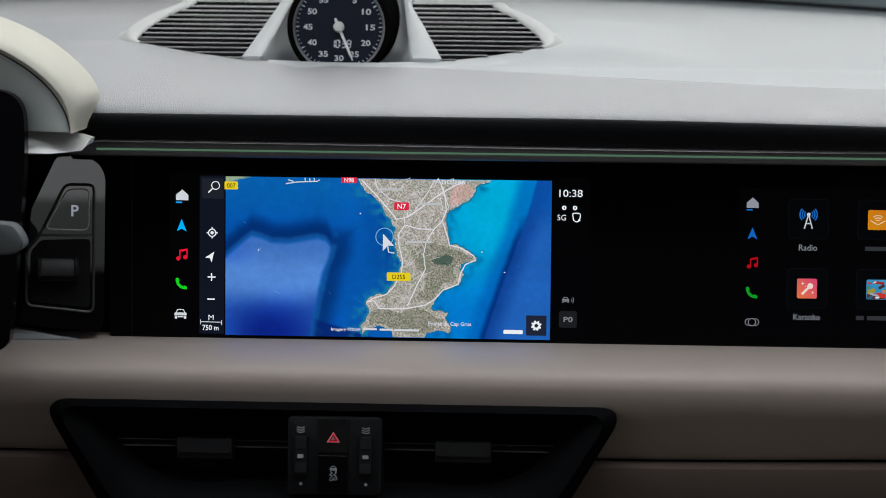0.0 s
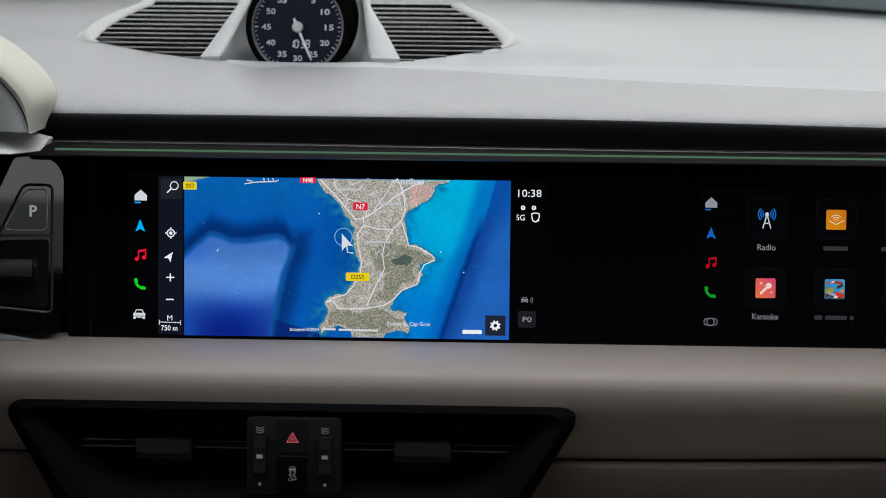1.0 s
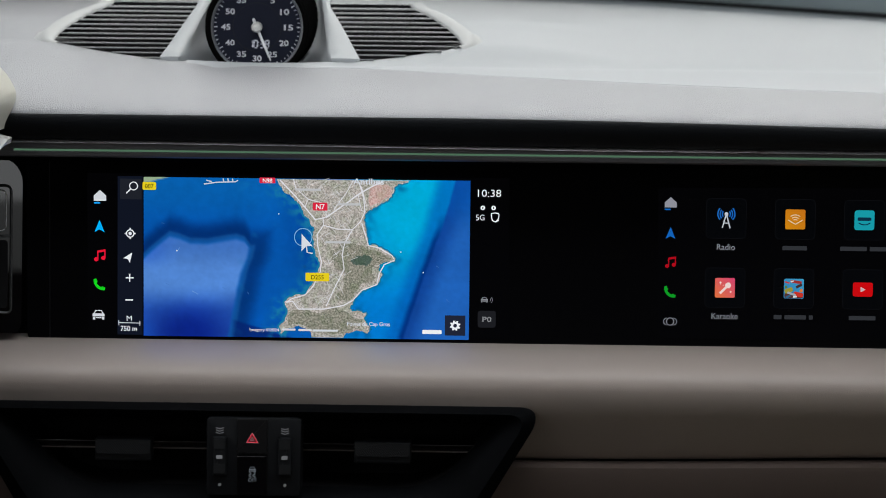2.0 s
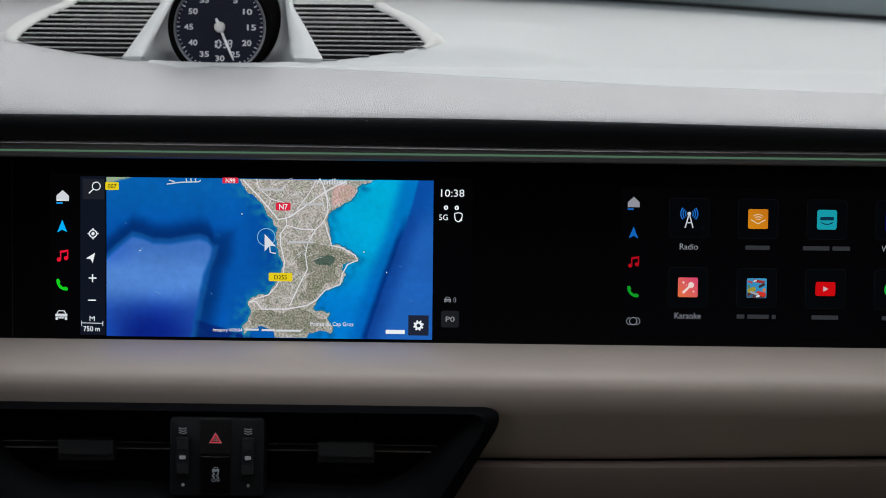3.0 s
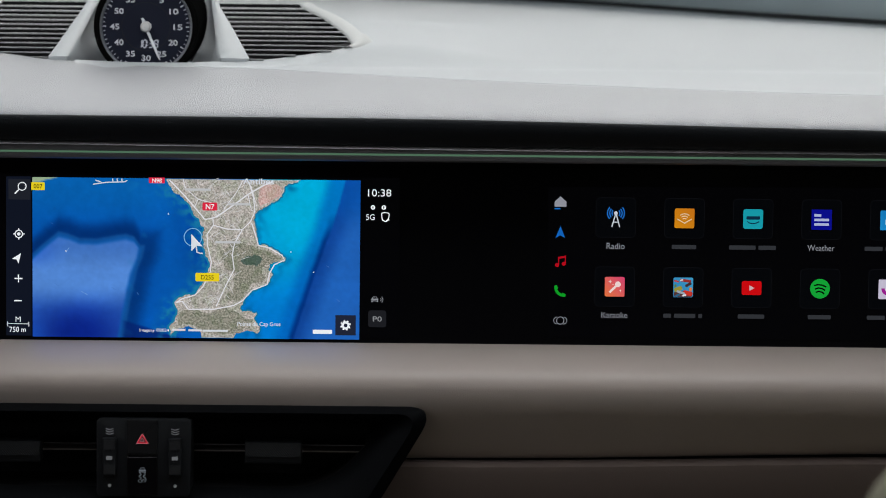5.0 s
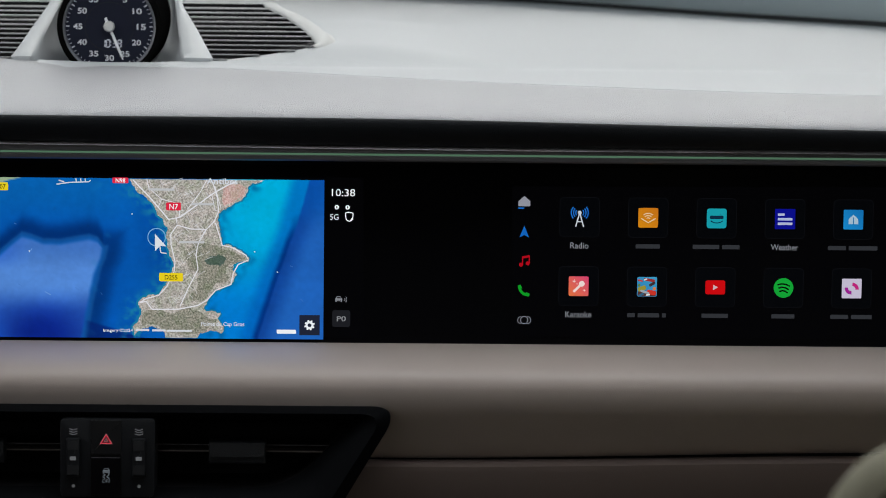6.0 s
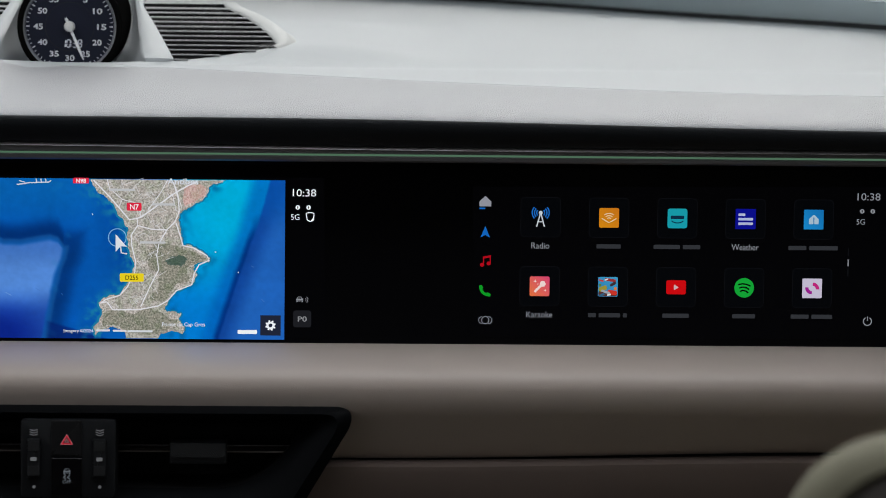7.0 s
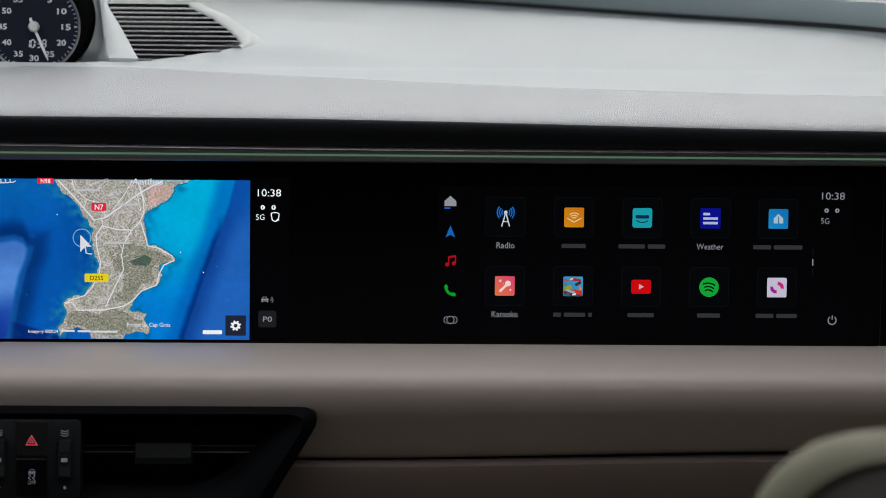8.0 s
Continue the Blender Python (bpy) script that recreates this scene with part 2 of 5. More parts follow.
tagged(part("wall_front", box(LEFT, RIGHT, 0.66, 0.70, 0.0, 0.82), MATT, smooth=False), "black bulkhead under the dashboard", "wall", kind="structure")


def screen_base(x):
    """How far ahead the windscreen meets the dashboard."""
    return 0.62 - 0.93 * (x - MID) ** 2


TOP = [(-0.02, 0.7932), (0.02, 0.7963), (0.04, 0.7992), (0.098, 0.8060), (0.13, 0.8064), (0.156, 0.8100), (0.22, 0.8185), (0.30, 0.8268), (0.45, 0.833), (0.55, 0.8398), (0.64, 0.846)]


def top_z(y):
    """Height of the dashboard top at a depth, a smooth curve through TOP."""
    k = min(max(next((i for i in range(len(TOP) - 1) if y <= TOP[i + 1][0]), len(TOP) - 2), 0), len(TOP) - 2)

    def slope(i):
        a, b = TOP[max(i - 1, 0)], TOP[min(i + 1, len(TOP) - 1)]
        return (b[1] - a[1]) / (b[0] - a[0])

    (x0, z0), (x1, z1) = TOP[k], TOP[k + 1]
    h = x1 - x0
    t = min(1.0, max(0.0, (y - x0) / h))
    return z0 * (2 * t ** 3 - 3 * t * t + 1) + slope(k) * h * (t ** 3 - 2 * t * t + t) + z1 * (3 * t * t - 2 * t ** 3) + slope(k + 1) * h * (t ** 3 - t * t)


def pad_z(x, y):
    """Height of the upper pad, which swells gently round the clock and vents."""
    return top_z(y) + 0.0085 * smoothstep(0.128, 0.160, y) * (1 - smoothstep(0.165, 0.26, abs(x + 0.170))) * (1 - smoothstep(0.24, 0.36, y)) * smoothstep(0.105, 0.135, abs(x + 0.170)) - 0.008 * smoothstep(0.128, 0.14, y) * (1 - smoothstep(0.045, 0.06, abs(x + 0.170))) * (1 - smoothstep(0.20, 0.26, y))


# front edge of the clock and vents, a long shallow bow: across, up, ahead
BOW = [(-0.3082, 0.8189, 0.156), (-0.2719, 0.8133, 0.145), (-0.2348, 0.8090, 0.134), (-0.2027, 0.8076, 0.131), (-0.1690, 0.8070, 0.130), (-0.1355, 0.8073, 0.131), (-0.1041, 0.8087, 0.134), (-0.0692, 0.8127, 0.145), (-0.0358, 0.8179, 0.156)]


def crease(x):
    """Where the grained front roll meets the smooth upper pad: it runs up to the lip of the driver's side vent."""
    if x < -0.10:
        return between([(-0.318, 0.1625), (-0.308, 0.1560), (-0.2719, 0.1450), (-0.2348, 0.1345), (-0.2165, 0.1322), (-0.19, 0.121), (-0.15, 0.106), (-0.10, 0.098)], x)
    t = min(1.0, (x + 0.10) / 0.5)
    return 0.098 - 0.078 * (1 - (1 - t) ** 2)


def roll_end(y):
    """The grained leather reaches back to the windscreen beside the vents, up to this line."""
    return between([(0.156, -0.318), (0.19, -0.311), (0.22, -0.300), (0.26, -0.285), (0.32, -0.26), (0.62, -0.16)], y)


XS = [LEFT + (RIGHT - LEFT) * i / 180 for i in range(181)]

# windscreen: painted edge, then the clear pane up to the roof
window = thing("window_1", (MID, 0.6, 0.84), "wide clear car windscreen with dark painted edge", "windscreen", kind="structure")
edge_rows = []
for drop, rise in ((0.004, -0.010), (0.0, 0.0), (0.004, 0.0035), (-0.012, 0.014), (-0.03, 0.0235)):
    edge_rows.append([(x, screen_base(x) + drop, top_z(screen_base(x)) + rise * (0.75 + 0.5 * (x + 0.2))) for x in XS])
part("painted_edge", facing(loft(edge_rows[2:]), (0, -1, 1)), FRIT, window, "grey-green painted lower edge")
# shade line where glass meets dashboard, drawn as a black strip
part("shade_line", facing(loft([edge_rows[0], edge_rows[1], edge_rows[2]]), (0, -1, 1)), SHADE_LINE, window, "black strip for the shade below the painted edge")
pane_rows = [edge_rows[-1]]
for k in range(1, 7):
    u = k / 6
    pane_rows.append([(x, (1 - u) * y + u * (-0.32), (1 - u) * z + u * (ROOF + 0.01)) for x, y, z in edge_rows[-1]])
pane_bm = loft(pane_rows)
bmesh.ops.solidify(pane_bm, geom=pane_bm.faces, thickness=0.004)
pane = part("pane", pane_bm, glass, window)
pane.visible_shadow = False

# ---- dashboard ----
dashboard = thing("dashboard", (MID, 0.1, 0.78), "grey leather dashboard with beige lower panel and dark trim", "dashboard")


def lip_drop(x):
    return -0.005 * smoothstep(-0.05, 0.40, x)


def trim_z(x):
    """Top of the grey trim strip, a little lower towards the passenger."""
    return 0.7673 - 0.0014 * smoothstep(-0.28, 0.10, x)


XB = -0.318
XR = [XB + (RIGHT - XB) * i / 130 for i in range(131)]
XL = [LEFT + (XB - LEFT) * i / 60 for i in range(61)]


def roll_rows(columns):
    """The rounded front of the roll, from its lower edge up and back to the crease."""
    out = [[(x, -0.0498, 0.7822 + lip_drop(x)) for x in columns]]
    for k in range(29):
        t = radians(90) * (k / 28) ** 1.15
        row = []
        for x in columns:
            z0, y1 = 0.7826 + lip_drop(x), min(crease(x), screen_base(x) - 0.03)
            near = smoothstep(-0.19, -0.2165, x) * smoothstep(-0.318, -0.300, x)
            z1 = pad_z(x, y1) * (1 - near) + near * between([(p, q) for p, q, r in BOW], x)
            row.append((x, y1 - (y1 + 0.0513) * math.cos(t), z0 + (z1 - z0) * (0.72 * math.sin(t) + 0.28 * (1 - math.cos(t)))))
        out.append(row)
    return out


rows = roll_rows(XR)
rows.append([(x, y + 0.0006, z - 0.0004) for x, y, z in rows[-1]])
part("front_roll", facing(loft(rows), (0, -1, 1)), ROLL, dashboard, "grey grained leather front roll")
rows = roll_rows(XL)
for k in range(1, 46):
    row = []
    for i in range(61):
        y = crease(XB) + (0.60 - crease(XB)) * k / 45
        x = LEFT + (roll_end(y) - LEFT) * i / 60
        back = max(min(y, screen_base(x) + 0.004), min(crease(x), screen_base(x) - 0.03))
        row.append((x, back, pad_z(x, back)))
    rows.append(row)
part("front_roll", facing(loft(rows), (0, -1, 1)), ROLL, dashboard, "grey grained leather running back to the windscreen")
rows = [[(x, crease(x) + a, pad_z(x, crease(x)) + b) for x in XR] for a, b in ((0.0002, -0.0006), (0.0003, 0.0000), (0.0009, 0.0004), (0.0022, 0.0005))]
for k in range(1, 61):
    u = 0.006 + 0.994 * k / 60
    row = []
    for i, x0 in enumerate(XR):
        y = crease(x0) + u * (screen_base(x0) + 0.004 - crease(x0))
        x = x0 + (roll_end(y) - XB) * max(0.0, 1 - i / 45)
        row.append((x, y, pad_z(x, y) + 0.0005 * (1 - u)))
    rows.append(row)
part("upper_pad", facing(loft(rows), (0, -1, 1)), PAD, dashboard, "pale grey soft upper pad")

# charcoal underside of the roll, and the trim strip with its line of light
rows = [[(x, y, z + lip_drop(x) * w) for x in XS] for y, z, w in ((-0.0498, 0.7843, 1), (-0.0513, 0.7839, 1), (-0.0521, 0.7828, 1), (-0.0524, 0.7812, 1), (-0.0518, 0.7782, 0.95), (-0.0500, 0.7745, 0.9), (-0.0475, 0.7712, 0.8))]
rows += [[(x, y, trim_z(x) + b) for x in XS] for y, b in ((-0.0450, 0.0018), (-0.0430, 0.0008), (-0.0340, 0.0002))]
part("dark_band", facing(loft(rows), (0, -1, 0)), CHARCOAL, dashboard, "charcoal leather band under the roll")
XT = [x for x in XS if x > -0.318]
XT[0] = -0.318
rows = [[(x, y, trim_z(x) + b) for x in XT] for y, b in ((-0.032, 0.0), (-0.0380, -0.0002), (-0.0415, -0.0012))]
rows += [[(x, y, z) for x in XT] for y, z in ((-0.0415, 0.7625), (-0.0402, 0.7620))]
part("trim_top", facing(loft(rows), (0, -1, 0)), GREY_TRIM, dashboard, "dark grey satin trim strip")
rows = [[(x, y, z) for x in XT] for y, z in ((-0.0402, 0.7610), (-0.0415, 0.7604), (-0.0413, 0.7582), (-0.0395, 0.7572))]
part("trim_base", facing(loft(rows), (0, -1, 0)), GREY_TRIM, dashboard, "dark grey lower trim strip")
# shade below the trim strip, put into a black base without sheen
rows = [[(x, y, z) for x in XT] for y, z in ((-0.0395, 0.7572), (-0.0340, 0.7552), (-0.004, 0.7520), (0.004, 0.752))]
part("trim_shade", facing(loft(rows), (0, -1, 0)), VOID, dashboard, "black sheet with the shade under the trim in its colour")
# reflection along the trim's top edge, painted as a pale base colour
rows = [[(x, y, trim_z(x) + b) for x in XT] for y, b in ((-0.0365, 0.0003), (-0.0402, -0.0001), (-0.0424, -0.0009), (-0.0426, -0.0013), (-0.0410, -0.0014))]
part("trim_edge", facing(loft(rows), (0, -1, 1)), surface("trim_edge_glint", (0.78, 0.76, 0.80), 0.35), dashboard, "thin trim edge with its reflection in a pale colour")
LIGHT = glow("green_line_light", (92, 128, 104), 0.68)
part("trim_end", box(-0.318, -0.302, -0.0413, -0.034, 0.7606, 0.7624), GREY_TRIM, dashboard, smooth=False)
part("light_strip", box(-0.302, RIGHT, -0.0404, -0.034, 0.7608, 0.7622), LIGHT, dashboard, "thin green line of ambient light", smooth=False)

# beige panel below the displays: a sloping shelf that rolls over into a face
SHELF = [(0.012, 0.6425), (0.000, 0.6415), (-0.012, 0.6404), (-0.028, 0.6383), (-0.040, 0.6358), (-0.0475, 0.6330), (-0.0520, 0.6295), (-0.0541, 0.6250), (-0.0540, 0.6205), (-0.0526, 0.6150), (-0.0500, 0.6085)]
rows = [[(-0.3205 + 0.330 * i / 40, y, z) for i in range(41)] for y, z in SHELF]
part("beige_shelf", facing(loft(rows), (0, -1, 1)), BEIGE, dashboard, "beige leather shelf under the displays")
FACE = [(-0.0500, 0.6085), (-0.0462, 0.6030), (-0.0398, 0.5955), (-0.0312, 0.5850), (-0.0240, 0.5748), (-0.0205, 0.5733)]


def duct_edge(z, side):
    """The slanting ends of the air duct's opening."""
    return (-0.3205 + max(0.0, 0.609 - z) * 0.55) if side < 0 else (0.0095 - max(0.0, 0.609 - z) * 0.55)


for side in (-1, 1):
    rows = []
    for y, z in SHELF + FACE[1:]:
        a, b = (LEFT, duct_edge(z, -1)) if side < 0 else (duct_edge(z, 1), RIGHT)
        rise = 0.0045 if side > 0 else 0.0
        rows.append([(a + (b - a) * i / 40, y, z + rise * smoothstep(0.02, 0.35, a + (b - a) * i / 40) * max(0.0, 0.6085 - z) / 0.03) for i in range(41)])
    part("beige_face", facing(loft(rows), (0, -1, 0)), BEIGE, dashboard)
    rows = []
    for y, z in ((-0.022, 0.5724), (-0.0300, 0.5719), (-0.0327, 0.5698), (-0.0323, 0.565), (-0.0260, 0.55), (-0.008, 0.50), (-0.01, 0.42), (0.05, 0.36)):
        a, b = (LEFT, duct_edge(max(z, 0.54), -1)) if side < 0 else (duct_edge(max(z, 0.54), 1), RIGHT)
        rise = 0.0045 if side > 0 else 0.0
        rows.append([(a + (b - a) * i / 40, y, z + rise * smoothstep(0.02, 0.35, a + (b - a) * i / 40)) for i in range(41)])
    part("lower_panel", facing(loft(rows), (0, -1, 0)), TAUPE, dashboard, "taupe leather lower panel")
part("inner_structure", box(LEFT, RIGHT, 0.03, 0.05, 0.34, 0.752), MATT, dashboard, smooth=False)
for x0, x1 in ((LEFT, -0.31), (0.0, RIGHT)):
    part("seam_backing", box(x0, x1, -0.0195, -0.0175, 0.56, 0.60), MATT, dashboard, "black gap between the panels", smooth=False)

# ---- the wide display panel ----
display = thing("display_panel", (0.04, 0, 0.641), "wide black glass display panel showing map and menus", "display")
part("glass", prism(rounded([(-0.3005, 0.6405), (0.3665, 0.6405), (0.3665, 0.7535), (-0.3005, 0.7535)], 0.003), 0.0, 0.006, soften=0.0006), GLASS_BLACK, display, "black coated cover glass")
part("glass_joint", box(-0.2868, -0.2862, -0.0004, 0.003, 0.642, 0.752), SATIN, display, smooth=False)
part("end_panel", prism(rounded([(0.3672, 0.6405), (RIGHT - 0.002, 0.6405), (RIGHT - 0.002, 0.7535), (0.3672, 0.7535)], 0.002), 0.0005, 0.006, soften=0.0006), GLASS_BLACK, display, "black glass end panel")
part("panel_joint", box(0.3666, 0.3671, 0.0, 0.004, 0.642, 0.752), SATIN, display, smooth=False)
U = 0.00035
TXT = glow("white_screen_text", (232, 236, 240))
DIM = glow("grey_screen_text", (132, 135, 142))
DIMMER = glow("dim_screen_text", (46, 48, 52))
ICON = glow("pale_screen_icon", (205, 210, 216))
BLUE = glow("blue_screen_icon", (20, 150, 235))
BLUE_DIM = glow("dim_blue_screen_icon", (18, 96, 180))
RED = glow("red_screen_icon", (222, 22, 52))
RED_DIM = glow("dim_red_screen_icon", (168, 10, 26))
GREEN = glow("green_screen_icon", (20, 205, 30))
GREEN_DIM = glow("dim_green_screen_icon", (14, 150, 36))
BAR = glow("sidebar_navy", (15, 20, 33))
KEY = glow("menu_key_grey", (30, 33, 41))
BLACK = glow("screen_black", (2, 2, 3))


def fit(ob, width):
    """Squeezes lettering to its width about its own middle."""
    me = ob.data
    xs = [v.co.x for v in me.vertices]
    mid, k = (min(xs) + max(xs)) / 2, width / (max(xs) - min(xs))
    me.transform(Matrix.Translation((mid, 0, 0)) @ Matrix.Diagonal((k, 1, 1, 1)) @ Matrix.Translation((-mid, 0, 0)))
    return ob


def house_icon(x, z, s, body, line, parent, y=-0.0012):
    part("home_icon", sheet([(x - s, z - s * 0.75), (x + s, z - s * 0.75), (x + s, z + s * 0.1), (x, z + s), (x - s, z + s * 0.1)], y), body, parent, smooth=False)
    part("home_underline", sheet(rect(x - s, x, z - s * 1.2, z - s * 0.95), y), line, parent, smooth=False)


def arrow_icon(x, z, s, m, parent, name="navigation_icon", y=-0.0012, tilt=0.0):
    c, n = math.cos(radians(tilt)), math.sin(radians(tilt))
    pts = [(0, 1.1), (0.85, -1.0), (0, -0.55), (-0.85, -1.0)]
    part(name, sheet([(x + s * (a * c - b * n), z + s * (a * n + b * c)) for a, b in pts], y), m, parent, smooth=False)


def note_icon(x, z, s, m, parent, y=-0.0012):
    bm = sheet(disc(x - s * 0.6, z - s * 0.75, s * 0.38, 14), y)
    sheet(disc(x + s * 0.65, z - s * 0.5, s * 0.38, 14), y, bm)
    sheet(rect(x - s * 0.42, x - s * 0.2, z - s * 0.75, z + s * 0.8), y, bm)
    sheet(rect(x + s * 0.83, x + s * 1.05, z - s * 0.5, z + s), y, bm)
    sheet([(x - s * 0.42, z + s * 0.4), (x + s * 1.05, z + s * 0.65), (x + s * 1.05, z + s * 1.05), (x - s * 0.42, z + s * 0.8)], y, bm)
    part("music_icon", bm, m, parent, smooth=False)


def phone_icon(x, z, s, m, parent, y=-0.0012):
    pts = [(x - s * 0.75 + s * 1.5 * (1 - math.cos(u)), z + s * 0.75 - s * 1.5 * math.sin(u)) for u in [k * math.pi / 2 / 8 for k in range(9)]]
    bm = stroke(pts, s * 0.5, y)
    sheet(rounded([(x - s * 1.05, z + s * 0.95), (x - s * 0.55, z + s * 1.1), (x - s * 0.25, z + s * 0.45), (x - s * 0.8, z + s * 0.25)], s * 0.15), y, bm)
    sheet(rounded([(x + s * 0.95, z - s * 1.05), (x + s * 1.1, z - s * 0.55), (x + s * 0.45, z - s * 0.25), (x + s * 0.25, z - s * 0.8)], s * 0.15), y, bm)
    part("phone_icon", bm, m, parent, smooth=False)


def car_icon(x, z, s, m, parent, name="car_icon", y=-0.0012):
    bm = stroke([(x - s * 0.75, z + s * 0.25), (x - s * 0.5, z + s * 0.8), (x + s * 0.5, z + s * 0.8), (x + s * 0.75, z + s * 0.25)], s * 0.18, y)
    sheet(rounded([(x - s, z + s * 0.3), (x + s, z + s * 0.3), (x + s * 1.05, z - s * 0.1), (x + s * 0.95, z - s * 0.18), (x - s * 0.95, z - s * 0.18), (x - s * 1.05, z - s * 0.1)], s * 0.1), y, bm)
    for d in (-0.78, 0.78):
        sheet(rect(x + s * (d - 0.2), x + s * (d + 0.2), z - s * 0.75, z - s * 0.25), y, bm)
    sheet(rect(x - s * 0.5, x + s * 0.5, z - s * 0.5, z - s * 0.3), y, bm)
    part(name, bm, m, parent, smooth=False)


# ---- central display ----
central = part("central_screen", sheet([(-0.2631, 0.7445), (-0.2630, 0.6425), (-0.0007, 0.6446), (-0.0022, 0.7442)], -0.0004), BLACK, display, "lit central touchscreen with satellite map", smooth=False)
house_icon(-0.2550, 0.7302, 0.00385, ICON, BLUE, central)
arrow_icon(-0.2553, 0.7116, 0.00367, glow("cyan_screen_icon", (0, 172, 245)), central)
note_icon(-0.2553, 0.6936, 0.00350, RED, central)
phone_icon(-0.2556, 0.6752, 0.00350, GREEN, central)
car_icon(-0.2560, 0.6561, 0.00367, ICON, central)
part("map_sidebar", sheet([(-0.2441, 0.7427), (-0.2443, 0.6442), (-0.2287, 0.6441), (-0.2286, 0.7429)], -0.0008), BAR, central, "dark navy map tool column", smooth=False)
part("search_key", sheet([(-0.2427, 0.7413), (-0.2426, 0.7286), (-0.2293, 0.7285), (-0.2293, 0.7411)], -0.0010), KEY, central, smooth=False)
sx, sz = -0.2342, 0.7368
bm = stroke(disc(sx, sz, 7 * U, 24), 1.6 * U, -0.0014, closed=True)
stroke([(sx - 5 * U, sz - 5 * U), (sx - 13 * U, sz - 13 * U)], 2.2 * U, -0.0014, bm)
part("search_icon", bm, TXT, central, smooth=False)
sx, sz = -0.2363, 0.7073
bm = stroke(disc(sx, sz, 6.5 * U, 24), 2 * U, -0.0014, closed=True)
sheet(disc(sx, sz, 3 * U, 14), -0.0014, bm)
for a, b in ((1, 0), (-1, 0), (0, 1), (0, -1)):
    stroke([(sx + a * 6.5 * U, sz + b * 6.5 * U), (sx + a * 10 * U, sz + b * 10 * U)], 2 * U, -0.0014, bm)
part("locate_icon", bm, TXT, central, smooth=False)
arrow_icon(-0.2369, 0.6928, 0.00297, TXT, central, "heading_icon", tilt=-35)
sx, sz = -0.2366, 0.6797
bm = stroke([(sx - 7 * U, sz), (sx + 7 * U, sz)], 2.2 * U, -0.0014)
stroke([(sx, sz - 7 * U), (sx, sz + 7 * U)], 2.2 * U, -0.00141, bm)
part("zoom_in_icon", bm, TXT, central, smooth=False)
sx, sz = -0.2369, 0.6659
part("zoom_out_icon", stroke([(sx - 7 * U, sz), (sx + 7 * U, sz)], 2.2 * U, -0.0014), TXT, central, smooth=False)
fit(words("M", -0.2369, 0.6528, 0.00473, TXT, -0.0014, central), 0.00315)
fit(words("750 m", -0.2372, 0.6465, 0.00455, TXT, -0.0014, central, bold=0.012), 0.01015)
bm = stroke([(-0.2436, 0.6517), (-0.2302, 0.6515)], 0.00049, -0.0014)
stroke([(-0.2434, 0.6531), (-0.2434, 0.6499)], 0.00049, -0.00141, bm)
stroke([(-0.2303, 0.6529), (-0.2303, 0.6498)], 0.00049, -0.00141, bm)
part("scale_bar", bm, ICON, central, smooth=False)

# the satellite map: sea, land, roads and labels
MX0, MX1, MZ0, MZ1 = -0.2280, -0.0262, 0.6436, 0.7425


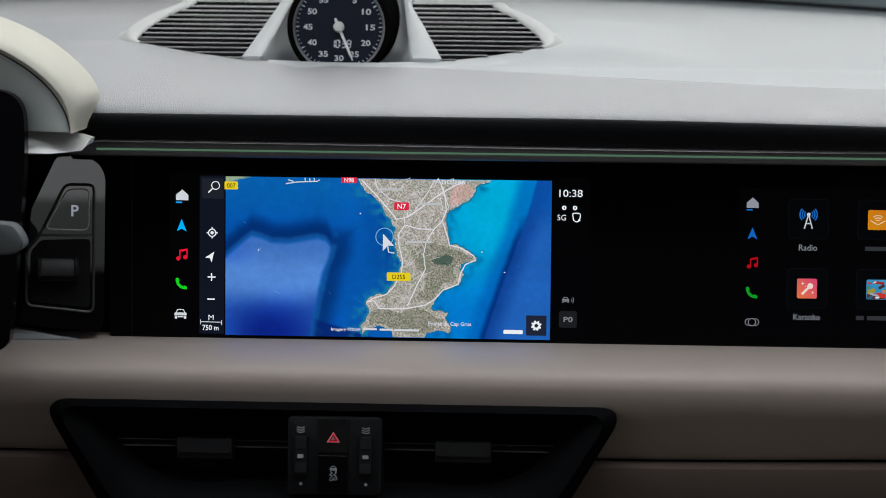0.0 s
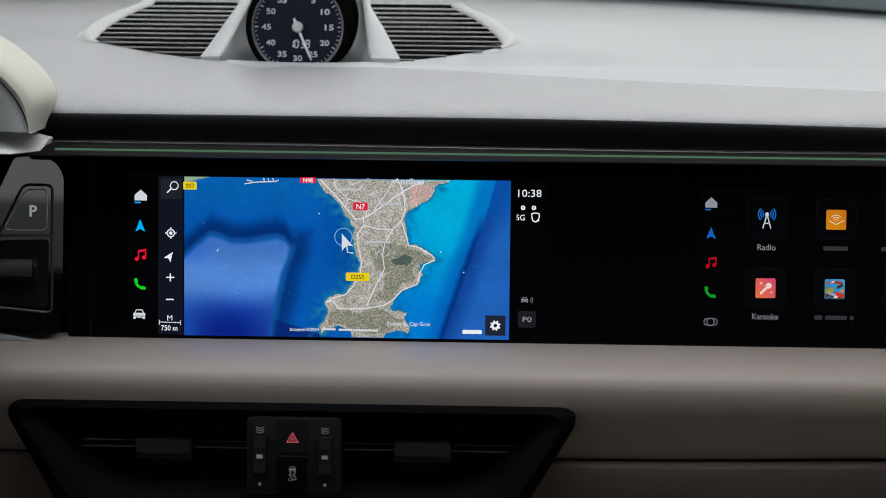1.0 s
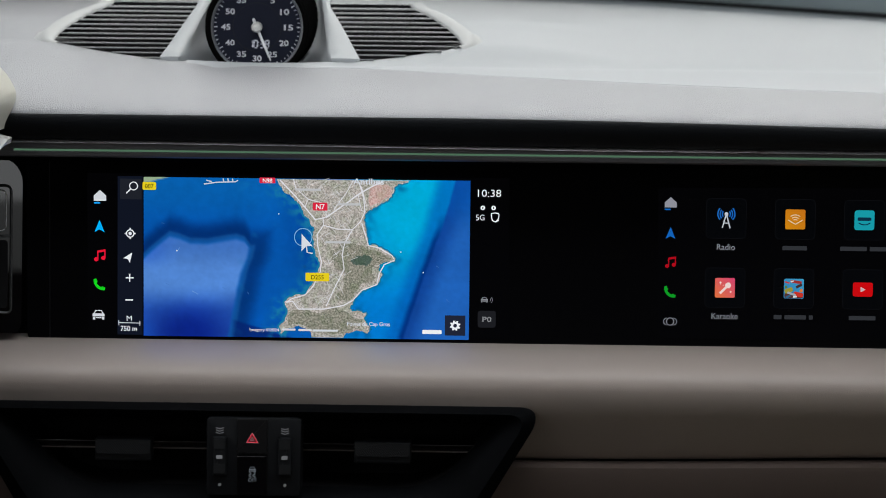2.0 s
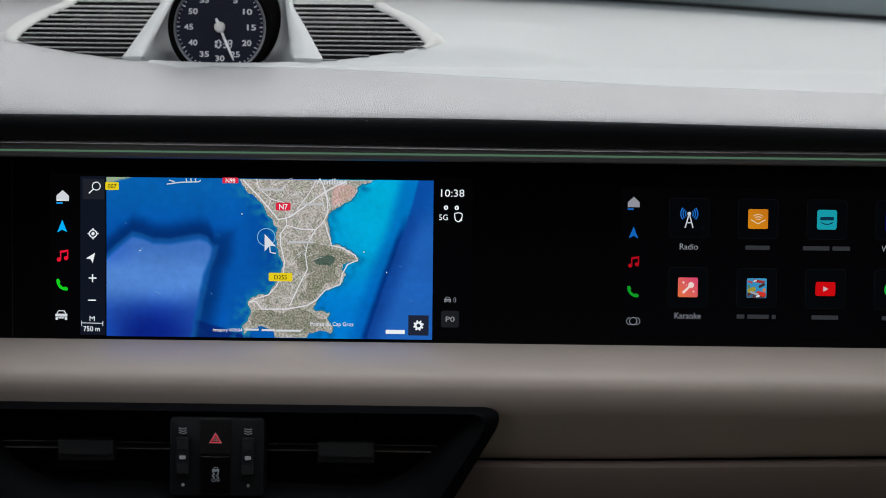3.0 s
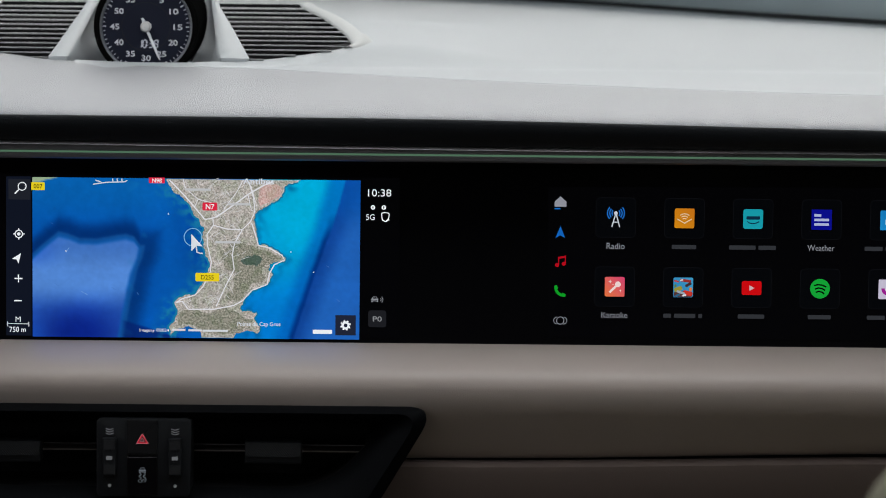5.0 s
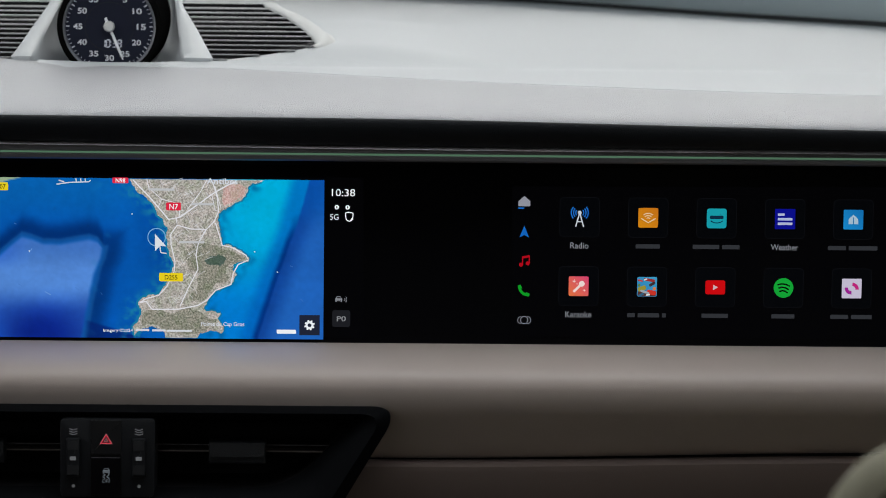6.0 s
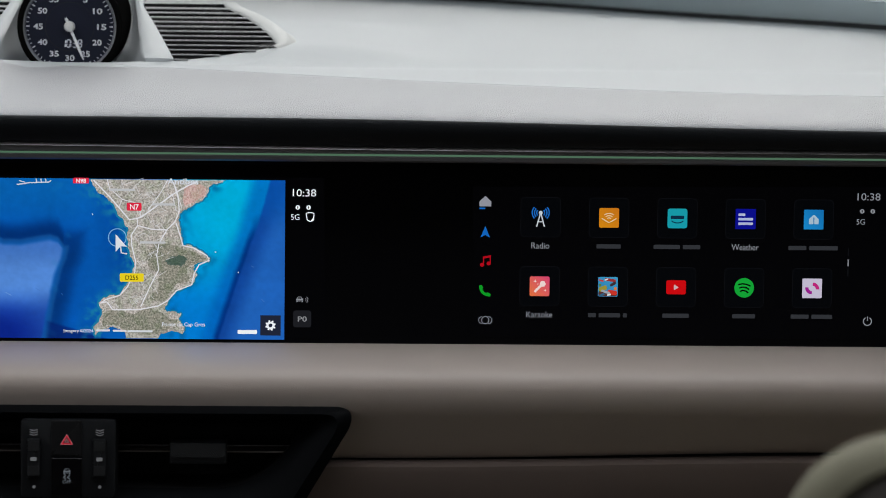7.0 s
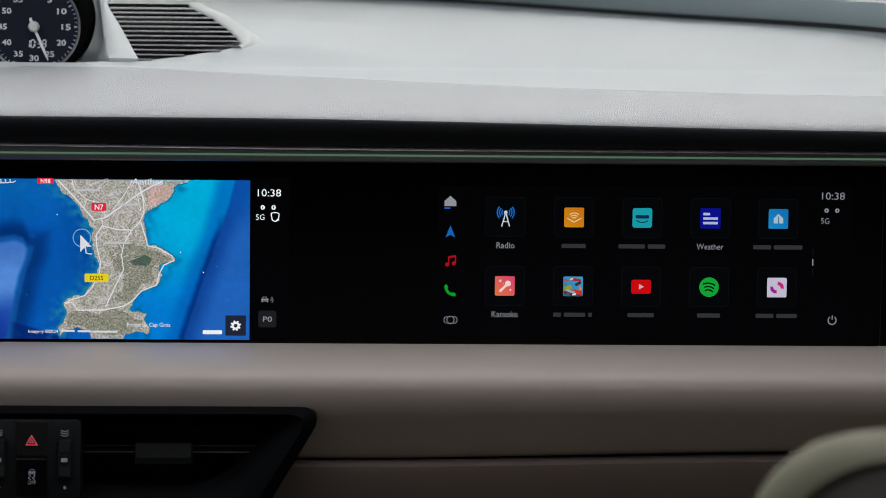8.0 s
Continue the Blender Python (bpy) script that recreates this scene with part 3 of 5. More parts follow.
def sea_colour(u, v):
    """Colour of the water at a place of the map, u across and v down, 0 to 1."""
    def mix(a, b, t):
        return tuple(p + (q - p) * t for p, q in zip(a, b))
    wave = 0.010 * noise.noise((u * 14, v * 8, 3)) + 0.005 * noise.noise((u * 40, v * 24, 5))
    c = mix((6, 94, 172), (3, 80, 166), smoothstep(0.05, 0.4, v))
    c = mix(c, (4, 84, 166), smoothstep(0.33, 0.48, u))
    c = mix(c, (2, 66, 150), 0.6 * smoothstep(0.40, 0.5, u) * smoothstep(0.05, 0.3, v) * smoothstep(0.7, 0.4, v))
    # the pale deep-sea basin inside its dark trench
    rim = between([(0, 0.51), (0.04, 0.435), (0.08, 0.367), (0.11, 0.38), (0.144, 0.41), (0.196, 0.412), (0.249, 0.392), (0.285, 0.380), (0.310, 0.395), (0.33, 0.45)], u) + wave * 0.3
    side = between([(0.35, 0.33), (0.43, 0.326), (0.5, 0.321), (0.6, 0.30), (0.7, 0.290), (0.83, 0.278), (1.0, 0.262)], v) + wave * 0.3
    gap = max(rim - v, (u - side) * 2.04)
    trench = smoothstep(0.17, 0.06, gap) * smoothstep(-0.01, 0.035, gap)
    c = mix(c, (1, 42, 104), (0.9 if u < side else 0.72) * trench)
    c = mix(c, (26, 92, 160), 0.5 * smoothstep(0.03, 0.012, abs(gap - 0.012)))
    basin = mix((62, 112, 190), (80, 132, 208), smoothstep(0.40, 0.58, v))
    basin = mix(basin, (50, 100, 192), smoothstep(0.12, 0.0, u) * smoothstep(0.6, 0.45, v))
    basin = mix(basin, (32, 78, 172), smoothstep(0.66, 0.86, v))
    basin = mix(basin, (8, 34, 128), smoothstep(0.30, 0.04, math.hypot((u - 0.14) * 1.6, (v - 0.98) * 1.15)))
    basin = mix(basin, (20, 70, 170), 0.8 * smoothstep(0.06, 0.0, u) * smoothstep(0.85, 1.0, v))
    c = mix(c, basin, smoothstep(0.008, -0.02, gap))
    # dark wedge of another picture at the lower edge
    c = mix(c, (4, 34, 106), 0.85 * smoothstep(0.0, 0.02, v - 0.89 - (u - 0.29) * 0.62) * smoothstep(0.265, 0.295, u) * smoothstep(0.56, 0.44, u))
    shore = between([(0, 0.41), (0.1, 0.43), (0.2, 0.487), (0.3, 0.52), (0.4, 0.515), (0.5, 0.528), (0.55, 0.538), (0.65, 0.515), (0.72, 0.48), (0.75, 0.45), (0.8, 0.432), (1.0, 0.42)], v)
    if u < shore + 0.02:
        patchy = noise.noise((u * 45, v * 26, 7.0)) + 0.5 * noise.noise((u * 110, v * 60, 8.0))
        c = mix(c, (24, 120, 162), smoothstep(0.07, 0.0, shore - u) * min(1.0, max(0.0, 0.35 + 1.3 * patchy)))
        c = mix(c, (24, 120, 176), 0.5 * smoothstep(0.35, 0.6, noise.noise((u * 22, v * 12, 17.0))) * smoothstep(0.25, 0.4, u))
    line = between([(0.0, 0.955), (0.15, 0.935), (0.3, 0.915), (0.635, 0.856), (0.985, 0.80)], v) + wave * 0.25
    if u > 0.55:
        east = mix((0, 164, 210), (0, 116, 198), smoothstep(0.15, 0.9, v))
        east = mix((0, 104, 184), east, smoothstep(0.60, 0.76, u + 0.10 * v))
        east = mix(east, (0, 176, 218), 0.5 * smoothstep(0.10, 0.0, abs(u - 0.85 + 0.14 * v)) * smoothstep(0.8, 0.3, v))
        east = mix(east, (0, 92, 178), 0.7 * smoothstep(-0.075, -0.03, u - line))
        east = mix(east, (0, 34, 108), 0.8 * smoothstep(-0.026, -0.004, u - line) * smoothstep(0.16, 0.40, v))
        far = mix((14, 66, 148), (30, 94, 178), smoothstep(0.0, 0.07, u - line))
        far = mix(far, (6, 76, 160), 0.8 * smoothstep(0.35, 0.1, v))
        e = mix(east, far, smoothstep(-0.004, 0.004, u - line))
        shoal = between([(0, 0.82), (0.1, 0.75), (0.2, 0.69), (0.25, 0.675), (0.35, 0.685), (0.42, 0.70), (0.5, 0.765), (0.55, 0.74), (0.62, 0.72), (0.7, 0.69), (0.78, 0.645), (0.85, 0.66), (1.0, 0.68)], v)
        e = mix(e, (2, 84, 140), smoothstep(0.05, 0.0, abs(u - shoal)) * min(0.8, max(0.0, 0.2 + 1.2 * noise.noise((u * 40, v * 22, 9.0)))))
        c = mix(c, e, smoothstep(0.55, 0.62, u))
    # land in the upper corner
    c = mix(c, (150, 172, 140), smoothstep(0.004, -0.006, v - 0.045 + u * 0.6 + wave * 0.8))
    k = 1 + 0.07 * noise.noise((u * 9, v * 5, 1.0)) + 0.035 * noise.noise((u * 40, v * 22, 2.0)) + 0.025 * noise.noise((u * 90, v * 50, 4.0))
    return lin(min(255, c[0] * k), min(255, c[1] * k), min(255, c[2] * k))


NX, NZ = 240, 120
sea = bpy.data.meshes.new("map_sea")
sea.from_pydata([(MX0 + (MX1 - MX0) * i / NX, -0.0008, MZ1 + (MZ0 - MZ1) * j / NZ) for j in range(NZ + 1) for i in range(NX + 1)], [],
                [(j * (NX + 1) + i, (j + 1) * (NX + 1) + i, (j + 1) * (NX + 1) + i + 1, j * (NX + 1) + i + 1) for j in range(NZ) for i in range(NX)])
tone = sea.color_attributes.new("map_tone", "FLOAT_COLOR", "POINT")
tone.data.foreach_set("color", [q for j in range(NZ + 1) for i in range(NX + 1) for q in (*sea_colour(i / NX, j / NZ), 1.0)])
SEA = glow("map_water", (0, 80, 160))
st = SEA.node_tree
at = st.nodes.new("ShaderNodeAttribute")
at.attribute_name = "map_tone"
st.links.new(at.outputs["Color"], st.nodes["Principled BSDF"].inputs["Emission Color"])
sea.materials.append(SEA)
sea_ob = new("map_sea", sea)
sea_ob.parent, sea_ob.matrix_parent_inverse = central, central.matrix_world.inverted()
sea_ob["label"] = "satellite picture of deep blue sea"


def ground_picture(name, a, b, c, scale, street=0.28):
    """Satellite picture of land: roofs and trees in fine specks, with a web of pale lanes and dark hedges."""
    m = glow(name, (150, 145, 130))
    nt = m.node_tree
    co = nt.nodes.new("ShaderNodeTexCoord")

    def ramp(stops):
        r = nt.nodes.new("ShaderNodeValToRGB")
        r.color_ramp.elements[0].position, r.color_ramp.elements[0].color = stops[0][0], (*lin(*stops[0][1]), 1)
        r.color_ramp.elements[1].position, r.color_ramp.elements[1].color = stops[-1][0], (*lin(*stops[-1][1]), 1)
        for at, rgb in stops[1:-1]:
            r.color_ramp.elements.new(at).color = (*lin(*rgb), 1)
        return r

    n1 = nt.nodes.new("ShaderNodeTexNoise")
    n1.inputs["Scale"].default_value, n1.inputs["Detail"].default_value, n1.inputs["Roughness"].default_value = scale * 0.55, 4.0, 0.8
    tone = ramp(((0.34, a), (0.5, b), (0.68, c)))
    nt.links.new(co.outputs["Object"], n1.inputs["Vector"])
    nt.links.new(n1.outputs["Fac"], tone.inputs[0])
    # districts: greener and barer ground in patches of a few millimetres
    n2 = nt.nodes.new("ShaderNodeTexNoise")
    n2.inputs["Scale"].default_value, n2.inputs["Detail"].default_value = 170.0, 3.0
    district = ramp(((0.36, (214, 222, 204)), (0.5, (234, 233, 229)), (0.62, (250, 244, 242))))
    nt.links.new(co.outputs["Object"], n2.inputs["Vector"])
    nt.links.new(n2.outputs["Fac"], district.inputs[0])
    mixer = nt.nodes.new("ShaderNodeMixRGB")
    mixer.blend_type, mixer.inputs[0].default_value = "MULTIPLY", 0.9
    nt.links.new(tone.outputs[0], mixer.inputs[1])
    nt.links.new(district.outputs[0], mixer.inputs[2])
    # lanes between the plots
    lanes = nt.nodes.new("ShaderNodeTexVoronoi")
    lanes.feature, lanes.inputs["Scale"].default_value = "DISTANCE_TO_EDGE", 620.0
    fade = nt.nodes.new("ShaderNodeMapRange")
    fade.inputs["From Min"].default_value, fade.inputs["From Max"].default_value = 0.03, 0.09
    fade.inputs["To Min"].default_value, fade.inputs["To Max"].default_value = street, 0.0
    lane = nt.nodes.new("ShaderNodeMixRGB")
    lane.inputs[2].default_value = (*lin(214, 212, 210), 1)
    nt.links.new(co.outputs["Object"], lanes.inputs["Vector"])
    nt.links.new(lanes.outputs["Distance"], fade.inputs["Value"])
    nt.links.new(fade.outputs[0], lane.inputs[0])
    nt.links.new(mixer.outputs[0], lane.inputs[1])
    nt.links.new(lane.outputs[0], nt.nodes["Principled BSDF"].inputs["Emission Color"])
    return m


LAND = ground_picture("map_town", (98, 98, 90), (170, 166, 160), (236, 232, 228), 1500)
GREENS = ground_picture("map_wood", (66, 76, 60), (134, 135, 122), (206, 203, 192), 1500, 0.12)
DARKWOOD = ground_picture("map_dark_woods", (56, 74, 68), (84, 104, 96), (114, 128, 118), 1300, 0.0)
PINK = ground_picture("map_old_town", (150, 116, 112), (206, 168, 164), (240, 222, 218), 1500)
ROAD = glow("map_road", (216, 216, 222))
STREET = glow("map_street", (206, 206, 210))
SHALLOW = glow("map_shallows", (22, 116, 156))


def coast(points, amount, seed):
    """A shoreline: the points joined by lines broken up at finer and finer steps."""
    rnd = random.Random(seed)
    pts = [Vector(p) for p in points]
    for k in range(3):
        out = []
        for a, b in zip(pts, pts[1:]):
            d = b - a
            out += [a, (a + b) / 2 + Vector((-d.y, d.x)) * rnd.uniform(-amount, amount)]
        pts = out + [pts[-1]]
    return [(min(max(p.x, MX0), MX1), min(max(p.y, MZ0 + 0.0003), MZ1 - 0.0003)) for p in pts]


west = coast([(-0.1458, 0.7437), (-0.1444, 0.7388), (-0.1374, 0.7326), (-0.1310, 0.7257), (-0.1257, 0.7180), (-0.1225, 0.7124), (-0.1235, 0.7065), (-0.1228, 0.7001), (-0.1213, 0.6945), (-0.1185, 0.6889), (-0.1198, 0.6851), (-0.1236, 0.6765),
              (-0.1274, 0.6708), (-0.1355, 0.6693), (-0.1404, 0.6660), (-0.1386, 0.6611), (-0.1400, 0.6558), (-0.1438, 0.6508), (-0.1427, 0.6452), (-0.1378, 0.6495), (-0.1318, 0.6513), (-0.1255, 0.6486), (-0.1230, 0.6426)], 0.16, 4)
east = coast([(-0.1054, 0.6429), (-0.1023, 0.6469), (-0.0890, 0.6467), (-0.0876, 0.6510), (-0.0915, 0.6566), (-0.0898, 0.6598), (-0.0986, 0.6604), (-0.0997, 0.6635), (-0.0976, 0.6674), (-0.0931, 0.6731), (-0.0837, 0.6772), (-0.0799, 0.6835), (-0.0824, 0.6867),
              (-0.0817, 0.6899), (-0.0730, 0.6917), (-0.0723, 0.6942), (-0.0825, 0.7007), (-0.0892, 0.7020), (-0.0903, 0.7101), (-0.0918, 0.7178), (-0.0890, 0.7231), (-0.0810, 0.7281), (-0.0745, 0.7321), (-0.0731, 0.7377), (-0.0672, 0.7405), (-0.0627, 0.7424), (-0.0627, 0.7448)], 0.16, 8)
part("map_land", sheet(west + east, -0.0010), LAND, central, "grey-brown built-up headland", smooth=False)
part("map_shallow", stroke(west[20:150], 7 * U, -0.0009), SHALLOW, central, "turquoise shallows along the shore", smooth=False)
part("map_shallow", stroke(east[20:-12], 5 * U, -0.0009), SHALLOW, central, "turquoise shallows along the shore", smooth=False)
part("map_wood", sheet(coast([(-0.1379, 0.6594), (-0.1221, 0.6596), (-0.1010, 0.6596), (-0.0919, 0.6552), (-0.0974, 0.6501), (-0.1079, 0.6464), (-0.1202, 0.6469), (-0.1290, 0.6517), (-0.1378, 0.6516), (-0.1379, 0.6594)], 0.2, 2), -0.0012), GREENS, central, "green wooded southern shore", smooth=False)
part("map_wood", sheet(coast([(-0.1126, 0.6975), (-0.1042, 0.7046), (-0.0909, 0.7003), (-0.0832, 0.6983), (-0.0747, 0.6935), (-0.0845, 0.6898), (-0.0851, 0.6799), (-0.0959, 0.6731), (-0.1018, 0.6670), (-0.1088, 0.6669), (-0.1030, 0.6853), (-0.1126, 0.6975)], 0.2, 3), -0.0012), GREENS, central, "green wooded hill", smooth=False)
part("map_dark_wood", sheet(coast([(-0.0992, 0.6938), (-0.0922, 0.6953), (-0.0866, 0.6940), (-0.0873, 0.6912), (-0.0943, 0.6897), (-0.0985, 0.6903), (-0.0992, 0.6938)], 0.3, 5), -0.0014), DARKWOOD, central, "dark patch of wood", smooth=False)
part("map_old_town", sheet(coast([(-0.0878, 0.7382), (-0.0787, 0.7397), (-0.0745, 0.7377), (-0.0752, 0.7327), (-0.0821, 0.7284), (-0.0876, 0.7256), (-0.0891, 0.7311), (-0.0878, 0.7382)], 0.1, 6), -0.0012), PINK, central, "pink-tinted old town", smooth=False)
for pts in ([(-0.1907, 0.7385), (-0.1829, 0.7397), (-0.1710, 0.7402), (-0.1696, 0.7412)], [(-0.1893, 0.7410), (-0.1858, 0.7400)], [(-0.1788, 0.7422), (-0.1784, 0.7401)], [(-0.1759, 0.7422), (-0.1756, 0.7401)], [(-0.1731, 0.7422), (-0.1728, 0.7405)]):
    part("map_harbour", stroke(pts, 2.0 * U, -0.0011), STREET, central, "pale harbour mole", smooth=False)
part("map_harbour", stroke([(-0.1273, 0.7018), (-0.1266, 0.6969), (-0.1231, 0.6963)], 0.00084, -0.0014), STREET, central, smooth=False)

for wide, pts in (
    (2.4, [(-0.1437, 0.7416), (-0.1339, 0.7316), (-0.1282, 0.7250), (-0.1218, 0.7174), (-0.1149, 0.7189), (-0.1010, 0.7289), (-0.0954, 0.7332), (-0.0857, 0.7389), (-0.0801, 0.7411)]),
    (2.0, [(-0.1169, 0.7181), (-0.1166, 0.7139), (-0.1078, 0.7116), (-0.0987, 0.7114), (-0.0938, 0.7164), (-0.0911, 0.7227), (-0.0919, 0.7311), (-0.0948, 0.7409)]),
    (2.0, [(-0.1166, 0.7139), (-0.1204, 0.7083), (-0.1203, 0.7019), (-0.1178, 0.6914), (-0.1184, 0.6851), (-0.1229, 0.6758), (-0.1278, 0.6705), (-0.1355, 0.6682), (-0.1397, 0.6657)]),
    (1.8, [(-0.0987, 0.7114), (-0.1035, 0.7029), (-0.1049, 0.6958), (-0.1037, 0.6867), (-0.1089, 0.6764), (-0.1147, 0.6636)]),
    (2.2, [(-0.1397, 0.6657), (-0.1355, 0.6665), (-0.1319, 0.6616), (-0.1158, 0.6618), (-0.1039, 0.6642), (-0.0983, 0.6674), (-0.0927, 0.6738), (-0.0833, 0.6775), (-0.0820, 0.6842), (-0.0789, 0.6899), (-0.0726, 0.6928), (-0.0741, 0.6956), (-0.0825, 0.7004), (-0.0888, 0.7017), (-0.0906, 0.7080), (-0.0931, 0.7157)]),
    (1.5, [(-0.1353, 0.7424), (-0.1339, 0.7368), (-0.1261, 0.7299), (-0.1282, 0.7250)]),
    (1.5, [(-0.1261, 0.7299), (-0.1156, 0.7273), (-0.1149, 0.7189)]),
    (1.4, [(-0.1103, 0.7238), (-0.1024, 0.7345), (-0.0983, 0.7422)]),
    (1.4, [(-0.0954, 0.7332), (-0.0932, 0.7234), (-0.0911, 0.7227)]),
    (1.2, [(-0.0934, 0.7381), (-0.0897, 0.7248)]),
):
    part("map_road", stroke(pts, wide * U, -0.0016), ROAD, central, smooth=False)
rnd = random.Random(12)
for x, z, n in ((-0.1262, 0.7376, 16), (-0.1069, 0.7344, 18), (-0.1086, 0.7232, 14), (-0.1068, 0.7162, 12), (-0.1102, 0.7045, 14), (-0.1076, 0.6940, 12), (-0.1117, 0.6817, 14), (-0.1145, 0.6717, 12), (-0.1256, 0.6645, 8)):
    bm = bmesh.new()
    for k in range(n):
        a, b = x + rnd.uniform(-26, 26) * U, z + rnd.uniform(-13, 13) * U
        t, l = rnd.choice((20, -65, 35, -50)), rnd.uniform(6, 16) * U
        stroke([(a, b), (a + l * math.cos(radians(t)), b + l * math.sin(radians(t)))], 0.7 * U, -0.00145 - 0.000002 * k, bm)
    tagged(part("map_street_web", bm, STREET, central, smooth=False), kind="stuff")

SIGN_RED, SIGN_YELLOW = glow("road_sign_red", (214, 38, 66)), glow("road_sign_yellow", (226, 202, 30))
INK = glow("road_sign_ink", (84, 74, 16))
PALE = glow("map_label", (206, 212, 222))


def sign(text, x, z, w, h, body, ink, size):
    part("road_sign", sheet(rect(x - w / 2, x + w / 2, z - h / 2, z + h / 2, h * 0.15), -0.0018), body, central, smooth=False)
    if text:
        words(text, x, z - size * 0.36, size, ink, -0.0020, central, narrow=0.95, bold=0.012)


sign("N7", -0.1188, 0.7255, 0.00910, 0.00490, SIGN_RED, TXT, 0.00455)
sign("D255", -0.1202, 0.6817, 0.01470, 0.00525, SIGN_YELLOW, INK, 0.00385)
sign("N98", -0.1514, 0.7413, 0.00980, 0.00350, SIGN_RED, TXT, 0.00367)
sign("007", -0.2244, 0.7370, 0.00840, 0.00490, SIGN_YELLOW, INK, 0.00385)
fit(words("Antibes", -0.0888, 0.7396, 0.00525, PALE, -0.0020, central, bold=0.01), 0.01890)
fit(words("Pointe du Cap Gros", -0.0883, 0.6517, 0.00350, PALE, -0.0020, central, bold=0.01), 0.02660)
for x, z, w in ((-0.1262, 0.7359, 46), (-0.1009, 0.7271, 40), (-0.1077, 0.7035, 44)):
    part("map_name_bar", sheet(rect(x - w * U / 2, x + w * U / 2, z - 2 * U, z + 2 * U, U), -0.0018), glow("map_name_grey", (186, 188, 192)), central, smooth=False)
fit(words("Imagery ©2024", -0.1529, 0.6475, 0.00280, TXT, -0.0020, central), 0.01820)
for x, z, w in ((-0.1378, 0.6488, 24), (-0.1276, 0.6486, 24), (-0.1150, 0.6484, 44)):
    part("map_credit_bar", sheet(rect(x - w * U / 2, x + w * U / 2, z - 1.8 * U, z + 1.8 * U, U), -0.0020), ICON, central, smooth=False)
x, z = -0.0490, 0.6484
part("map_credit_bar", sheet(rect(x - 17 * U, x + 17 * U, z - 3.6 * U, z + 3.6 * U, 1.5 * U), -0.0018), TXT, central, smooth=False)
x, z = -0.1291, 0.7064
part("position_ring", stroke(disc(x, z, 15.5 * U, 40), 1.5 * U, -0.0020, closed=True), glow("position_ring_blue", (122, 172, 212)), central, smooth=False)
x, z = -0.1280, 0.7029
part("position_arrow", sheet([(x - 6 * U, z + 16 * U), (x + 14 * U, z - 6 * U), (x + 3 * U, z - 5 * U), (x - 6 * U, z - 15 * U)], -0.0022), glow("position_arrow_white", (214, 218, 224)), central, smooth=False)
for x, z in ((-0.0688, 0.6978), (-0.0547, 0.6853), (-0.1443, 0.7206), (-0.2074, 0.6971)):
    part("map_boat", sheet(disc(x, z, 1.3 * U, 8), -0.0012), PALE, central, smooth=False)
WAKE = glow("map_wake", (112, 156, 214))
for px, pz, turn, long in ((-0.2065, 0.6975, 58, 10), (-0.1945, 0.6915, -35, 9), (-0.213, 0.676, -30, 9), (-0.196, 0.671, -28, 12), (-0.178, 0.674, -32, 9), (-0.163, 0.671, -55, 5), (-0.046, 0.689, -25, 6), (-0.0395, 0.668, -40, 7), (-0.216, 0.714, -30, 5)):
    part("map_wake", stroke([(px + r * U * math.cos(radians(turn)), pz + r * U * math.sin(radians(turn))) for r in (-long / 2, long / 2)], 0.8 * U, -0.0012), WAKE if long > 9.5 else glow("faint_map_wake", (70, 118, 190)), central, smooth=False)
x, z = -0.0347, 0.6526
part("settings_key", sheet(rect(x - 18 * U, x + 18 * U, z - 18 * U, z + 18 * U), -0.0018), glow("settings_key_slate", (30, 36, 54)), central, smooth=False)
teeth = [(x + (9.5 if k % 4 < 2 else 7) * U * math.cos(radians(k * 11.25 + 11)), z + (9.5 if k % 4 < 2 else 7) * U * math.sin(radians(k * 11.25 + 11))) for k in range(32)]
bm = bmesh.new()
hole = [(x + 3.3 * U * math.cos(radians(k * 11.25 + 11)), z + 3.3 * U * math.sin(radians(k * 11.25 + 11))) for k in range(32)]
for k in range(32):
    j = (k + 1) % 32
    f = bm.faces.new([bm.verts.new((p[0], -0.0022, p[1])) for p in (teeth[k], teeth[j], hole[j], hole[k])])
part("settings_icon", bm, TXT, central, smooth=False)


def status(tx, px, material, parent, shield):
    """Clock, two dots and the network sign of a display; tx, px: places of the clock and of the network sign."""
    fit(words("10:38", tx[0], tx[1] - 6.5 * U, 18.5 * U, material, -0.0012, parent), 41 * U)
    for d in (-10, 9):
        part("status_dot", sheet(disc(tx[0] + d * U, tx[1] - 26 * U, 4 * U, 16), -0.0012), material, parent, smooth=False)
        part("status_dot_mark", sheet(rect(tx[0] + (d - 0.9) * U, tx[0] + (d + 0.9) * U, tx[1] - 28 * U, tx[1] - 24 * U), -0.0014), BLACK, parent, smooth=False)
    fit(words("5G", px[0], px[1] - 5 * U, 14.5 * U, material, -0.0012, parent), 15 * U)
    if shield:
        a, b = px[0] + 26 * U, px[1]
        pts = [(a - 7 * U, b + 7 * U), (a, b + 8.5 * U), (a + 7 * U, b + 7 * U), (a + 6.5 * U, b - 1 * U), (a + 1 * U, b - 8 * U), (a - 5 * U, b - 5 * U)]
        part("shield_icon", stroke(rounded(pts, 2 * U), 1.8 * U, -0.0012, closed=True), material, parent, smooth=False)
        part("shield_signal", stroke([(a + 2 * U, b - 7 * U), (a + 7 * U, b - 4 * U)], 2.2 * U, -0.0012), material, parent, smooth=False)


